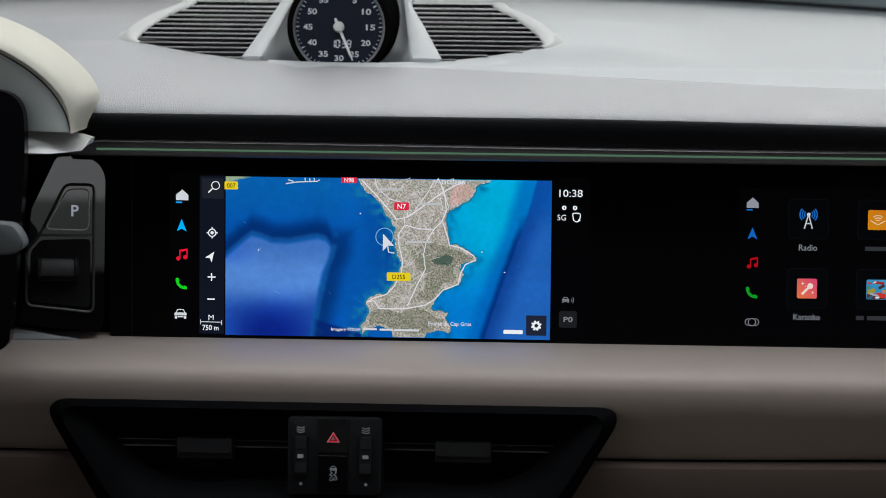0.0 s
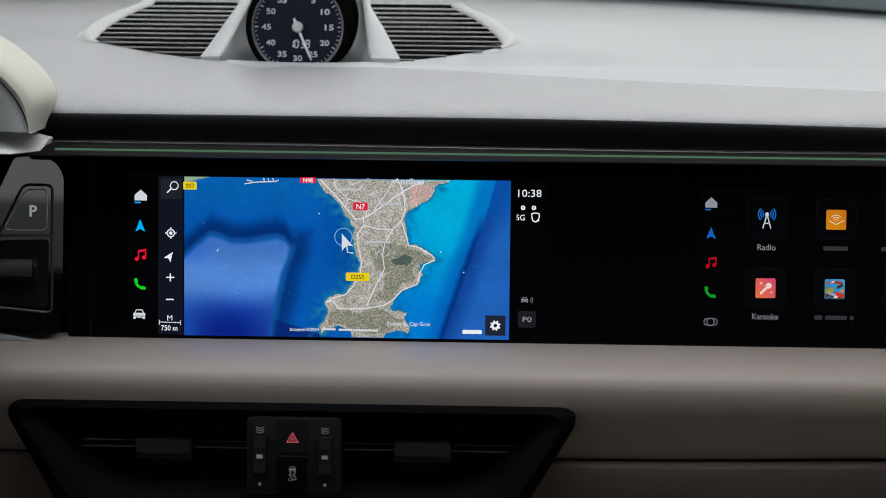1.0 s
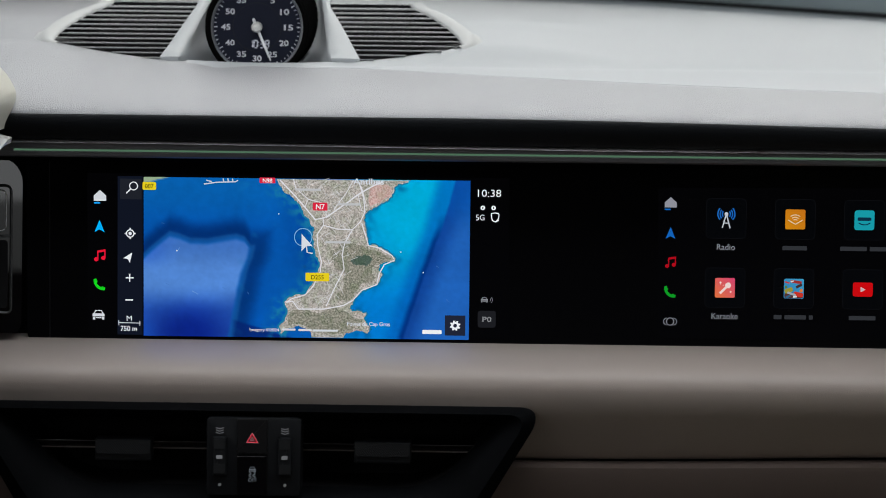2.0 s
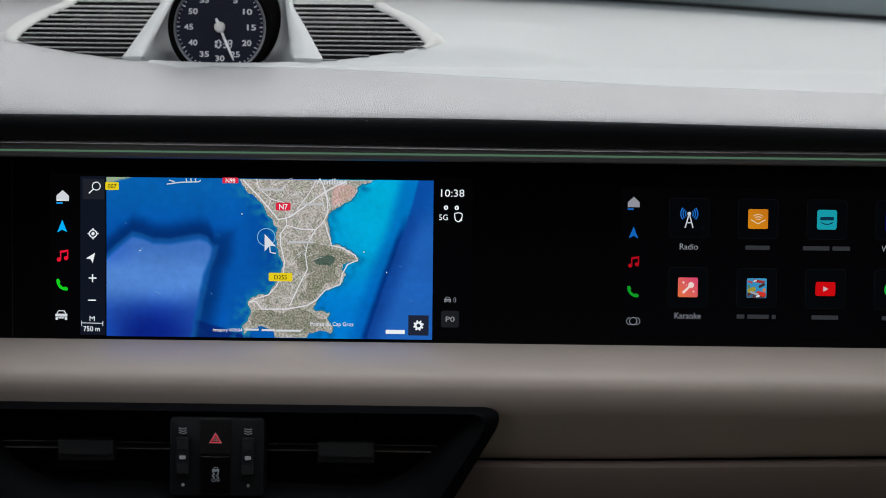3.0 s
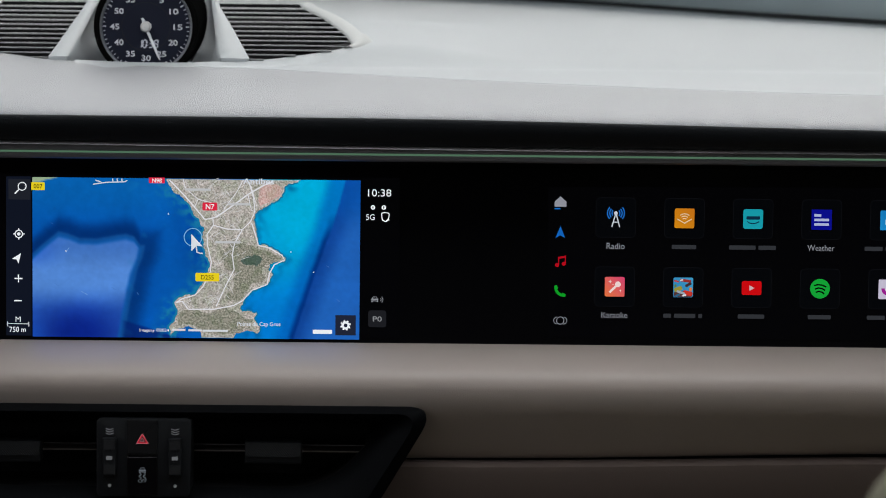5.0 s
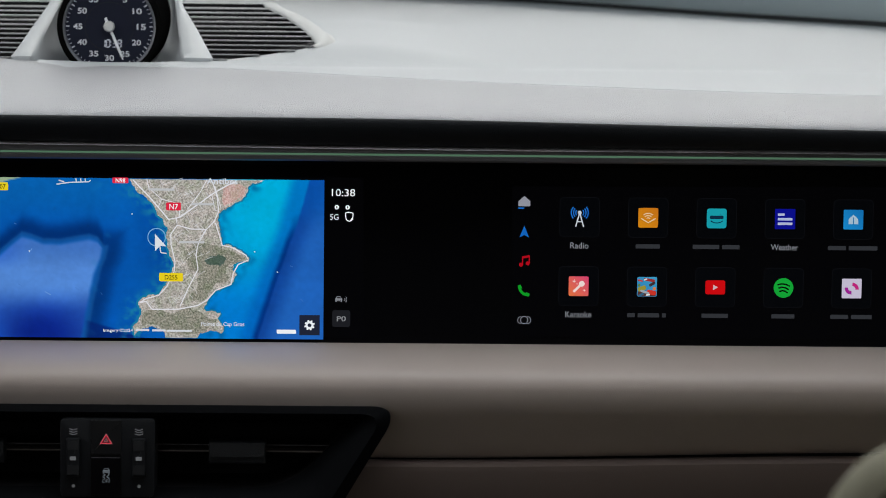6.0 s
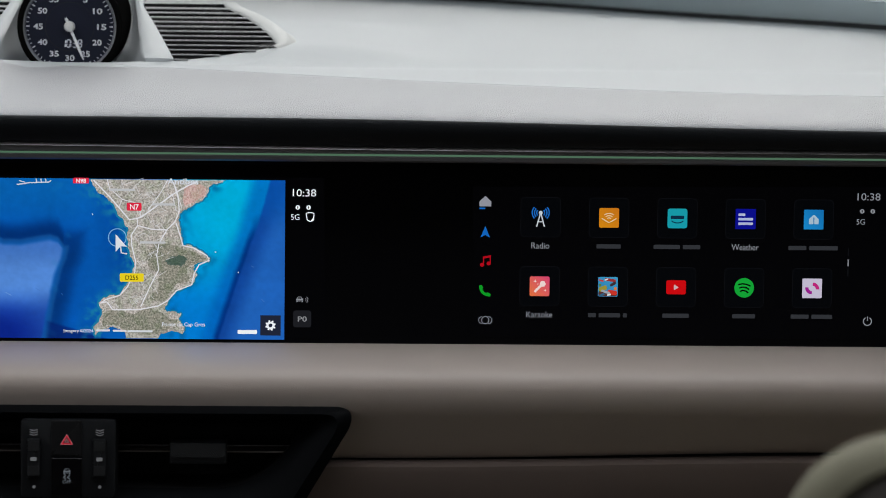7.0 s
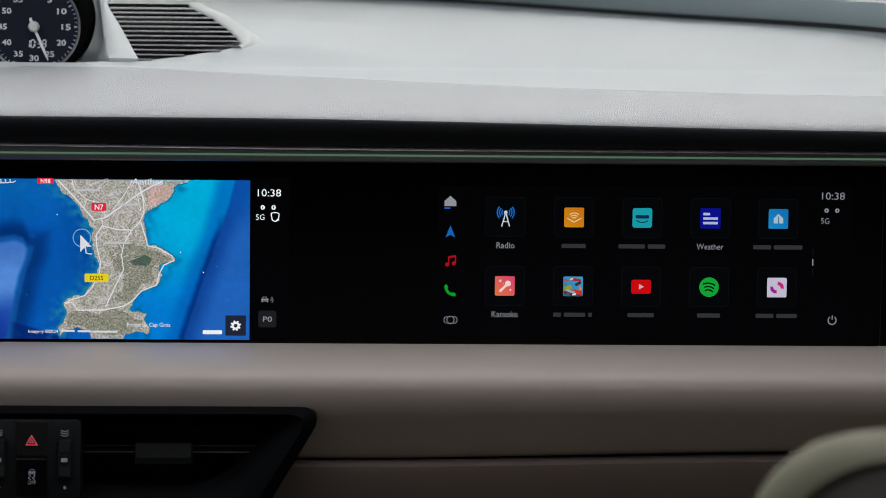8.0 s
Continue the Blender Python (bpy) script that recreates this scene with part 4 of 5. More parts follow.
status((-0.0149, 0.7350), (-0.0199, 0.7199), TXT, central, True)
GREYKEY = glow("assist_key_grey", (27, 28, 32))
x, z = -0.0152, 0.6567
part("assist_key", sheet(rect(x - 16 * U, x + 16 * U, z - 15 * U, z + 15 * U, 5 * U), -0.0010), GREYKEY, central, smooth=False)
fit(words("P0", x, z - 4.5 * U, 13 * U, glow("assist_grey", (130, 132, 136)), -0.0014, central, bold=0.015), 16 * U)
x, z = -0.0168, 0.6687
car_icon(x, z, 6 * U, DIM, central, "parking_aid_icon")
for k in (1, 2):
    part("parking_wave", stroke(disc(x + 8 * U, z, 3.2 * k * U, 8, -50, 50), 1.0 * U, -0.0012), DIM, central, smooth=False)

# ---- passenger display ----
side = part("passenger_screen", sheet([(0.0894, 0.7397), (0.0905, 0.6462), (0.3500, 0.6461), (0.3475, 0.7417)], -0.0004), BLACK, display, "dimmed passenger touchscreen with a grid of apps", smooth=False)
house_icon(0.0972, 0.7303, 0.00367, glow("dim_home_icon", (140, 142, 152)), BLUE_DIM, side)
arrow_icon(0.0974, 0.7117, 0.00350, BLUE_DIM, side)
note_icon(0.0976, 0.6938, 0.00332, RED_DIM, side)
phone_icon(0.0975, 0.6751, 0.00350, GREEN_DIM, side)
x, z = 0.0981, 0.6568
part("view_icon", stroke(disc(x, z, 6.5 * U, 24), 1.4 * U, -0.0012, closed=True), DIM, side, smooth=False)
for s, a in ((-1, 90), (1, -90)):
    part("view_icon_arc", stroke(disc(x + s * 5.5 * U, z, 6.2 * U, 12, a, a + 180), 1.2 * U, -0.0013), DIM, side, smooth=False)
TILE = glow("app_tile_black", (3, 4, 6))
TILE_EDGE = glow("app_tile_edge", (13, 14, 17))
PITCH = 0.0424


def app(col, row, name):
    """The dark tile of an app, and its middle."""
    x = 0.1315 + PITCH * col
    z = (0.7211, 0.6782)[row]
    part("app_tile_edge", sheet(rect(x - 35.5 * U, x + 35.5 * U, z - 35.5 * U, z + 35.5 * U, 9 * U), -0.0008), TILE_EDGE, side, smooth=False)
    part("app_tile", sheet(rect(x - 34.6 * U, x + 34.6 * U, z - 34.6 * U, z + 34.6 * U, 8.5 * U), -0.0010), TILE, side, smooth=False)
    return x, z


def app_name(x, z, text, width, bars=()):
    """The name under an app; a trade name shows as bars."""
    if text:
        fit(words(text, x, z - 55.5 * U, 15.5 * U, DIM, -0.0012, side), width * U)
        return
    a = x - (sum(bars) + 5 * (len(bars) - 1)) * U / 2
    for w in bars:
        part("app_name_bar", sheet(rect(a, a + w * U, z - 54.5 * U, z - 47 * U, 1.5 * U), -0.0012), DIMMER, side, smooth=False)
        a += (w + 5) * U


def blend(name, low, high):
    """A lit area that passes from one colour at its lower corner to another at its upper one."""
    m = glow(name, low)
    nt = m.node_tree
    co, run, r = nt.nodes.new("ShaderNodeTexCoord"), nt.nodes.new("ShaderNodeVectorMath"), nt.nodes.new("ShaderNodeValToRGB")
    run.operation, run.inputs[1].default_value = "DOT_PRODUCT", (0.5, 0.0, 0.5)
    r.color_ramp.elements[0].color, r.color_ramp.elements[1].color = (*lin(*low), 1), (*lin(*high), 1)
    nt.links.new(co.outputs["Generated"], run.inputs[0])
    nt.links.new(run.outputs["Value"], r.inputs[0])
    nt.links.new(r.outputs[0], nt.nodes["Principled BSDF"].inputs["Emission Color"])
    return m


def icon_square(x, z, half, rgb, r=3, to=None):
    part("app_icon_shadow", sheet(rect(x - (half - 1) * U, x + (half + 2.5) * U, z - (half + 2.5) * U, z + (half - 1) * U, r * U), -0.0011), BLACK, side, smooth=False)
    return part("app_icon", sheet(rect(x - half * U, x + half * U, z - half * U, z + half * U, r * U), -0.0012), glow("app_colour", rgb) if to is None else blend("app_blend", rgb, to), side, smooth=False)


x, z = app(0, 0, "radio")
MAST = glow("radio_mast_white", (190, 194, 202))
WAVES = glow("radio_wave_blue", (28, 104, 190))
bm = stroke([(x, z + 8 * U), (x - 7 * U, z - 17 * U)], 2.2 * U, -0.0012)
stroke([(x, z + 8 * U), (x + 7 * U, z - 17 * U)], 2.2 * U, -0.00121, bm)
stroke([(x - 4.5 * U, z - 8 * U), (x + 4.5 * U, z - 8 * U)], 1.8 * U, -0.00122, bm)
sheet(disc(x, z + 8 * U, 3.4 * U, 16), -0.00123, bm)
part("app_icon", bm, MAST, side, smooth=False)
for r in (7, 11, 15):
    for a in (0, 180):
        part("radio_wave", stroke(disc(x, z + 8 * U, r * U, 10, a - 42, a + 42), 2.0 * U, -0.0012), WAVES, side, smooth=False)
app_name(x, z, "Radio", 32)
PALE_MARK = glow("app_mark_pale", (214, 190, 150))
x, z = app(1, 0, "books")
icon_square(x, z, 17.5, (206, 132, 16), 3, (190, 108, 22))
part("app_mark", stroke([(x - 13 * U, z - 1 * U), (x, z - 8.5 * U), (x + 13 * U, z - 1 * U)], 2 * U, -0.0014), PALE_MARK, side, smooth=False)
for r in (5, 9, 13):
    part("app_mark", stroke(disc(x, z - 5 * U, r * U, 10, 50, 130), 1.7 * U, -0.0014), PALE_MARK, side, smooth=False)
app_name(x, z, "", 0, (43,))
x, z = app(2, 0, "songs")
icon_square(x, z, 17.5, (22, 150, 164), 5)
NAVY = glow("app_mark_navy", (10, 44, 66))
part("app_mark", sheet(rect(x - 12 * U, x + 12 * U, z - 1 * U, z + 5 * U, 2 * U), -0.0014), NAVY, side, smooth=False)
part("app_mark", stroke(disc(x, z + 9 * U, 17 * U, 12, 232, 308), 1.8 * U, -0.0014), NAVY, side, smooth=False)
app_name(x, z, "", 0, (47, 31))
x, z = app(3, 0, "weather")
icon_square(x, z, 18, (10, 14, 134), 1)
for k, w in enumerate((12, 26, 26)):
    part("app_mark", sheet(rect(x - 13 * U, x + (w - 13) * U, z + (5.5 - 8 * k) * U, z + (10 - 8 * k) * U), -0.0014), glow("app_mark_white", (170, 176, 206)), side, smooth=False)
app_name(x, z, "Weather", 48)
x, z = app(4, 0, "home")
icon_square(x, z, 17.5, (24, 132, 196), 2, (18, 104, 168))
part("app_mark", sheet([(x - 8.5 * U, z - 8 * U), (x + 8.5 * U, z - 8 * U), (x + 8.5 * U, z + 1 * U), (x, z + 9 * U), (x - 8.5 * U, z + 1 * U)], -0.0014), glow("app_mark_ice", (160, 184, 200)), side, smooth=False)
part("app_mark", stroke([(x, z - 8 * U), (x, z + 4 * U)], 1.6 * U, -0.0016), glow("app_mark_blue", (24, 104, 160)), side, smooth=False)
app_name(x, z, "", 0, (32, 51))

x, z = app(0, 1, "karaoke")
icon_square(x, z, 17.5, (222, 112, 60), 3, (206, 62, 108))
PINKW = glow("app_mark_rose", (232, 208, 204))
part("app_mark", stroke([(x - 9 * U, z - 10 * U), (x + 3 * U, z + 2 * U)], 4.2 * U, -0.0015), PINKW, side, smooth=False)
part("app_mark", sheet(disc(x + 5.5 * U, z + 4.5 * U, 5.2 * U, 18), -0.0016), PINKW, side, smooth=False)
for a, b, r in ((-8, 9, 3.4), (10, -7, 2.6), (-3, 4, 1.6)):
    part("app_spark", sheet([(x + (a + r * m) * U, z + (b + r * n) * U) for m, n in ((0, 1), (0.25, 0.25), (1, 0), (0.25, -0.25), (0, -1), (-0.25, -0.25), (-1, 0), (-0.25, 0.25))], -0.0015), PINKW, side, smooth=False)
app_name(x, z, "Karaoke", 46)
x, z = app(1, 1, "game")
icon_square(x, z, 17.5, (38, 120, 170), 3, (60, 150, 196))
for k, (a, b, w, h, turn, rgb) in enumerate(((0, -12, 33, 10, 0, (84, 52, 50)), (-9, -3, 15, 8, 20, (150, 140, 52)), (-12, 11, 9, 3, -15, (186, 60, 60)), (4, 12, 20, 5, -8, (150, 46, 44)), (9, 5, 12, 5, 30, (60, 44, 46)),
                                                 (-3, 13, 6, 2.5, 20, (200, 206, 210)), (8, -10, 17, 8, -12, (196, 50, 38)), (-4, -9, 16, 4, -18, (150, 160, 172)), (-10, -14, 9, 4, 25, (46, 92, 124)),
                                                 (13, -3, 5, 6, 0, (214, 120, 60)), (2, -14, 7, 3, 10, (212, 214, 218)), (-14, 3, 4, 5, 0, (92, 120, 66)))):
    cs, sn = math.cos(radians(turn)) * U, math.sin(radians(turn)) * U
    shape = [(min(max(x + a * U + p * cs - q * sn, x - 17 * U), x + 17 * U), min(max(z + b * U + p * sn + q * cs, z - 17 * U), z + 17 * U)) for p, q in rounded([(-w / 2, -h / 2), (w / 2, -h / 2), (w / 2, h / 2), (-w / 2, h / 2)], min(w, h) * 0.4)]
    part("app_patch", sheet(shape, -0.0013 - 0.00005 * k), glow("app_patch_colour", rgb), side, smooth=False)
app_name(x, z, "", 0, (14, 38, 7))
x, z = app(2, 1, "video")
part("app_icon", sheet(rect(x - 17.5 * U, x + 17.5 * U, z - 12.5 * U, z + 12.5 * U, 4 * U), -0.0012), glow("app_red", (196, 8, 14)), side, smooth=False)
part("app_mark", sheet([(x - 4 * U, z - 5 * U), (x + 5 * U, z), (x - 4 * U, z + 5 * U)], -0.0014), glow("app_play_white", (200, 170, 170)), side, smooth=False)
app_name(x, z, "", 0, (47,))
x, z = app(3, 1, "streaming")
part("app_icon", sheet(disc(x, z, 17.5 * U, 36), -0.0012), glow("app_green", (18, 158, 52)), side, smooth=False)
for k, (w, d) in enumerate(((11, 6), (9, 0), (7.5, -6))):
    part("app_mark", stroke([(x - w * U, z + (d - 0.5) * U), (x - w * 0.3 * U, z + (d + 1.4) * U), (x + w * 0.4 * U, z + (d + 0.2) * U), (x + w * U, z + (d - 2.8) * U)], 2.6 * U, -0.0014), BLACK, side, smooth=False)
app_name(x, z, "", 0, (41,))
x, z = app(4, 1, "stations")
icon_square(x, z, 17.5, (190, 184, 204), 2)
part("app_mark", stroke(disc(x - 1 * U, z + 1 * U, 8.5 * U, 10, 175, 275), 6 * U, -0.0014), glow("app_plum", (150, 30, 140)), side, smooth=False)
part("app_mark", stroke(disc(x + 1 * U, z - 1 * U, 8.5 * U, 10, -5, 90), 6 * U, -0.0014), glow("app_magenta", (186, 36, 120)), side, smooth=False)
app_name(x, z, "", 0, (32, 37))
status((0.3346, 0.7356), (0.3304, 0.7200), DIM, side, False)
for a, b, m in ((438, 452, TILE_EDGE), (458, 470, DIM), (474, 488, TILE_EDGE)):
    x, z = 0.3232, 0.6946
    part("scroll_mark", sheet(rect(x - 1.1 * U, x + 1.1 * U, z - (b - 463) * U, z - (a - 463) * U), -0.0012), m, side, smooth=False)
x, z = 0.3362, 0.6578
part("power_icon", stroke(disc(x, z, 7.2 * U, 24, 120, 420), 1.8 * U, -0.0012), DIM, side, smooth=False)
part("power_icon_bar", stroke([(x, z + 1 * U), (x, z + 9 * U)], 1.8 * U, -0.0012), DIM, side, smooth=False)

# ---- clock and air vents on the dashboard top ----
CX, CZ = -0.1706, 0.8305
K = 0.000375


def vent_plane(s):
    """Depth and height of the sloping vent surface, s from its front edge to its back."""
    return 0.132 + 0.088 * s, 0.8099 + 0.0337 * s


# plan of the two vents: (s, outer end, inner end)
VENT_LEFT = [(0.0, -0.2360, -0.2345), (0.08, -0.2545, -0.2325), (0.17, -0.2800, -0.2308), (0.25, -0.3035, -0.2295), (0.31, -0.3075, -0.2285), (0.45, -0.3050, -0.2263), (0.6, -0.3000, -0.2238), (0.8, -0.2900, -0.2205), (1.0, -0.2750, -0.2170)]
VENT_RIGHT = [(0.0, -0.0995, -0.1010), (0.08, -0.0850, -0.1030), (0.17, -0.0570, -0.1052), (0.25, -0.0375, -0.1072), (0.31, -0.0345, -0.1087), (0.45, -0.0385, -0.1122), (0.6, -0.0450, -0.1160), (0.8, -0.0560, -0.1215), (1.0, -0.0720, -0.1270)]


def ends(table, s):
    return between([(a, b) for a, b, c in table], s), between([(a, c) for a, b, c in table], s)


for table, sgn in ((VENT_LEFT, -1), (VENT_RIGHT, 1)):
    vent = thing("air_vent", (sum(ends(table, 0.5)) / 2, 0.17, 0.82), "dark slatted air vent in the pale dashboard top", "air vent", "dashboard top vents")
    for k in range(12):
        s = 0.02 + 0.083 * k
        y, z = vent_plane(s)
        a, b = sorted(ends(table, s + 0.02 if s < 0.25 else min(1.0, s + 0.012)))
        bm = box(a, b, y, y + 0.0052, z - 0.0009, z - 0.0001)
        for q in bm.verts:
            if q.co.y > y + 0.001:
                q.co.z += 0.0008 * s
        part("slat", bevel(bm, 0.0003, 1), SLAT, vent, smooth=False)
    a, b = sorted(ends(table, 0.4))
    part("backing", loft([[(e, vent_plane(s)[0], max(vent_plane(s)[1] - 0.0085, pad_z(e, vent_plane(s)[0]) + 0.0016)) for e in sorted(ends(table, s))] for s in (0.0, 0.1, 0.2, 0.3, 0.5, 0.7, 1.0)]), MATT, vent, "black vent backing", smooth=False)
    a, b = sorted(ends(table, 1.0))
    part("vent_end", box(a, b, vent_plane(1.06)[0], vent_plane(1.06)[0] + 0.002, vent_plane(1.0)[1] - 0.014, vent_plane(1.06)[1] - 0.0015), MATT, vent, smooth=False)
    side_rows = [[(ends(table, q)[0] - sgn * 0.0002, vent_plane(q)[0], vent_plane(q)[1] - h) for q in (0.22, 0.3, 0.45, 0.6, 0.8, 1.06)] for h in (0.0011, 0.012)]
    part("side_wall", loft(side_rows), MATT, vent, smooth=False)
    # pale rim along the outer edge, running over into the pad
    rows = []
    for k in range(13):
        s = 0.24 + 0.80 * k / 12
        y, z = vent_plane(s)
        e = ends(table, s)[0]
        w = (0.009 + 0.003 * math.sin(math.pi * k / 12)) * (0.55 + 0.45 * min(1, k / 3))
        rows.append([(e, y, z - 0.0012), (e + sgn * 0.0004, y, z - 0.0002), (e + sgn * 0.0016, y, z + 0.0005), (e + sgn * w * 0.6, y, z + 0.0009), (e + sgn * w, y, z + 0.0002), (e + sgn * (w + 0.0022), y, z - 0.0022),
                     (e + sgn * (w + 0.011), y, z - 0.006 - 0.004 * k / 12), (e + sgn * (w + 0.022), y + 0.002, min(z - 0.007, pad_z(e + sgn * (w + 0.022), y) - 0.0015))])
    part("rim", facing(loft(rows), (0, -1, 1)), RIM, vent, "pale satin rim")

# lip of the pad in front of clock and vents
bow_pts = []
for i in range(len(BOW) - 1):
    for k in range(5):
        u = k / 5
        p0, p1, p2, p3 = (Vector(BOW[min(max(j, 0), len(BOW) - 1)]) for j in (i - 1, i, i + 1, i + 2))
        bow_pts.append(0.5 * (2 * p1 + (p2 - p0) * u + (2 * p0 - 5 * p1 + 4 * p2 - p3) * u * u + (3 * p1 - p0 - 3 * p2 + p3) * u ** 3))
bow_pts.append(Vector(BOW[-1]))
split = min(range(len(bow_pts)), key=lambda i: abs(bow_pts[i].x + 0.2165))
for run, material, note in ((bow_pts[:split + 1], ROLL, "grey leather lip in front of the vent"), (bow_pts[split:], PAD, "pale lip in front of clock and vent")):
    rows = [[(p.x, p.z + back, p.y + drop) for p in run] for drop, back in ((-0.006, 0.003), (-0.0008, 0.0018), (0.0, 0.0005))]
    reach = 0.003 if material is ROLL else 0.026
    for f in (0.04, 0.12, 0.22, 0.34, 0.48, 0.64, 0.82, 1.0):
        rows.append([(p.x, p.z - reach * f, pad_z(p.x, p.z - reach * f) + (p.y - pad_z(p.x, p.z)) * (1 - f) ** 2 + 0.0006 - 0.0014 * f) for p in run])
    part("vent_lip", facing(loft(rows), (0, -1, 1)), material, dashboard, note)

# housing that rises round the clock: two cheeks and their ridges
for sgn in (-1, 1):
    rows = []
    for k in range(15):
        u = k / 14
        z = 0.8074 + 0.0481 * u
        y = max(0.1335, 0.130 + (z - 0.8105) / 0.384)
        inner = CX + sgn * K * (131 - 36 * u)
        outer = ends(VENT_LEFT if sgn < 0 else VENT_RIGHT, min(1.0, max(0.0, (z - 0.8099) / 0.0337)))[1]
        case = CX + sgn * K * math.sqrt(max(20.0, 95 ** 2 - ((z - CZ) / K) ** 2))
        deep = max(0.178, y + 0.034)
        well = [(inner + (case - inner) * v, y + 0.004 + (deep - y - 0.004) * math.sin(v * math.pi / 2) ** 0.9, z - 0.002 * v) for v in (1.0, 0.85, 0.7, 0.55, 0.4, 0.25, 0.12)]
        rows.append(well + [ (inner, y + 0.002, z), (inner + sgn * 0.002, y - 0.0012, z + 0.0003),
                     (inner * 0.45 + outer * 0.55, y - 0.0022, z + 0.0003), (outer - sgn * 0.0018, y - 0.001, z), (outer, y + 0.0015, z), (outer, y + 0.012, z - 0.006)])
    part("clock_cheek", facing(loft(rows), (0, -1, 0.3)), PAD, dashboard, "pale cheek beside the clock")
part("clock_well", facing(loft([[(CX - 0.05, 0.132, 0.8060), (CX, 0.1315, 0.8055), (CX + 0.05, 0.132, 0.8060)], [(CX - 0.05, 0.20, 0.800), (CX, 0.20, 0.800), (CX + 0.05, 0.20, 0.800)]]), (0, 0, 1)), PAD, dashboard)

clock = thing("dashboard_clock", (CX, 0.15, 0.80), "round black stopwatch clock with white numerals on dashboard", "clock")


def lathe(profile, x, z, n=64):
    """Rings of (radius, y) about an axis through (x, z) that points to the cabin."""
    return loft([[(x + r * math.cos(2 * math.pi * k / n), y, z + r * math.sin(2 * math.pi * k / n)) for k in range(n)] for r, y in profile], True, False)


part("case", lathe([(0.001, 0.29), (0.0345, 0.29), (0.0350, 0.152), (0.0344, 0.1475), (0.0325, 0.1462), (0.0303, 0.1466)], CX, CZ), VOID, clock, "black round case")
part("bezel", lathe([(0.0307, 0.1466), (0.0303, 0.1457), (0.0296, 0.1460), (0.0290, 0.1476)], CX, CZ), surface("satin_bezel", (0.22, 0.23, 0.25), 0.35, metal=0.7), clock, "dark satin bezel")
part("dial", sheet(disc(CX, CZ, 0.0296, 72), 0.1476), DIAL, clock, "blue-black dial", smooth=False)
part("dial_ring", stroke(disc(CX, CZ, 0.0160, 64), 0.0004, 0.1474, closed=True), SATIN, clock, smooth=False)
for k in range(60):
    a = radians(6 * k)
    r0 = 0.0262 if k % 5 == 0 else 0.0270
    part("minute_mark", stroke([(CX + r0 * math.sin(a), CZ + r0 * math.cos(a)), (CX + 0.0286 * math.sin(a), CZ + 0.0286 * math.cos(a))], 0.0007 if k % 5 == 0 else 0.0004, 0.1473), DIAL_PRINT, clock, smooth=False)
for k in range(1, 13):
    a = radians(30 * k)
    fit(words(str(5 * k), CX + 0.0206 * math.sin(a), CZ + 0.0206 * math.cos(a) - 0.0019, 0.0052, DIAL_PRINT, 0.1473, clock, "numeral", bold=0.022), 0.0029 if k == 1 else 0.0061)
SEGMENTS = {"a": ((0, 2), (1, 2)), "b": ((1, 2), (1, 1)), "c": ((1, 1), (1, 0)), "d": ((0, 0), (1, 0)), "e": ((0, 1), (0, 0)), "f": ((0, 2), (0, 1)), "g": ((0, 1), (1, 1))}
DIGITS = glow("clock_digits", (158, 162, 172))
for place, lit in ((0.0, "bc"), (0.0031, "abcdef"), (0.0072, "abcdg"), (0.0106, "abcdefg")):
    bm = bmesh.new()
    for key in lit:
        (p, q), (m, n) = SEGMENTS[key]
        stroke([(CX - 0.0052 + place + 0.0022 * e + 0.00016 * f, CZ - 0.0136 + 0.0024 * f) for e, f in ((p * 0.92 + m * 0.08, q * 0.92 + n * 0.08), (p * 0.08 + m * 0.92, q * 0.08 + n * 0.92))], 0.0008, 0.1473, bm)
    part("clock_digit", bm, DIGITS, clock, "pale segmented digit", smooth=False)
for f in (0.6, 1.4):
    part("clock_colon", sheet(disc(CX + 0.0009, CZ - 0.0136 + 0.0024 * f, 0.0004, 10), 0.1473), DIGITS, clock, smooth=False)
a = radians(157)
tip, tail = 0.0238, -0.0062
bm = bmesh.new()
dx, dz = math.sin(a), math.cos(a)
v = [(tail, 0.0008), (tail * 0.4, 0.0011), (0.0, 0.0009), (tip * 0.8, 0.00075), (tip, 0.0003), (tip, -0.0003), (tip * 0.8, -0.00075), (0.0, -0.0009), (tail * 0.4, -0.0011), (tail, -0.0008)]
prism([(CX + r * dx - w * dz, CZ + r * dz + w * dx) for r, w in v], 0.1448, 0.0008, bm)
part("hand", bm, surface("polished_hand", (0.7, 0.71, 0.73), 0.35, vary=0.03), clock, "bright tapered hand", smooth=False)
part("hand_hub", lathe([(0.0001, 0.1425), (0.0028, 0.1428), (0.0036, 0.1438), (0.0036, 0.1475)], CX, CZ, 28), SILVER, clock, "silver centre cap")

# ---- centre air duct and its switches ----
duct = thing("centre_air_duct", (-0.156, -0.05, 0.575), "wide black trapezoid air duct below the display", "air duct")
OUTER = [(-0.3345, 0.6098), (0.0215, 0.6098), (-0.0240, 0.5330), (-0.2905, 0.5330)]
RIDGE = [(-0.3255, 0.6068), (0.0125, 0.6068), (-0.0290, 0.5400), (-0.2840, 0.5400)]
INNER = [(-0.3010, 0.5990), (-0.0080, 0.5990), (-0.0455, 0.5585), (-0.2680, 0.5585)]


def ring(poly, y, r):
    return [(x, y, z) for x, z in rounded(poly, r, 26)]


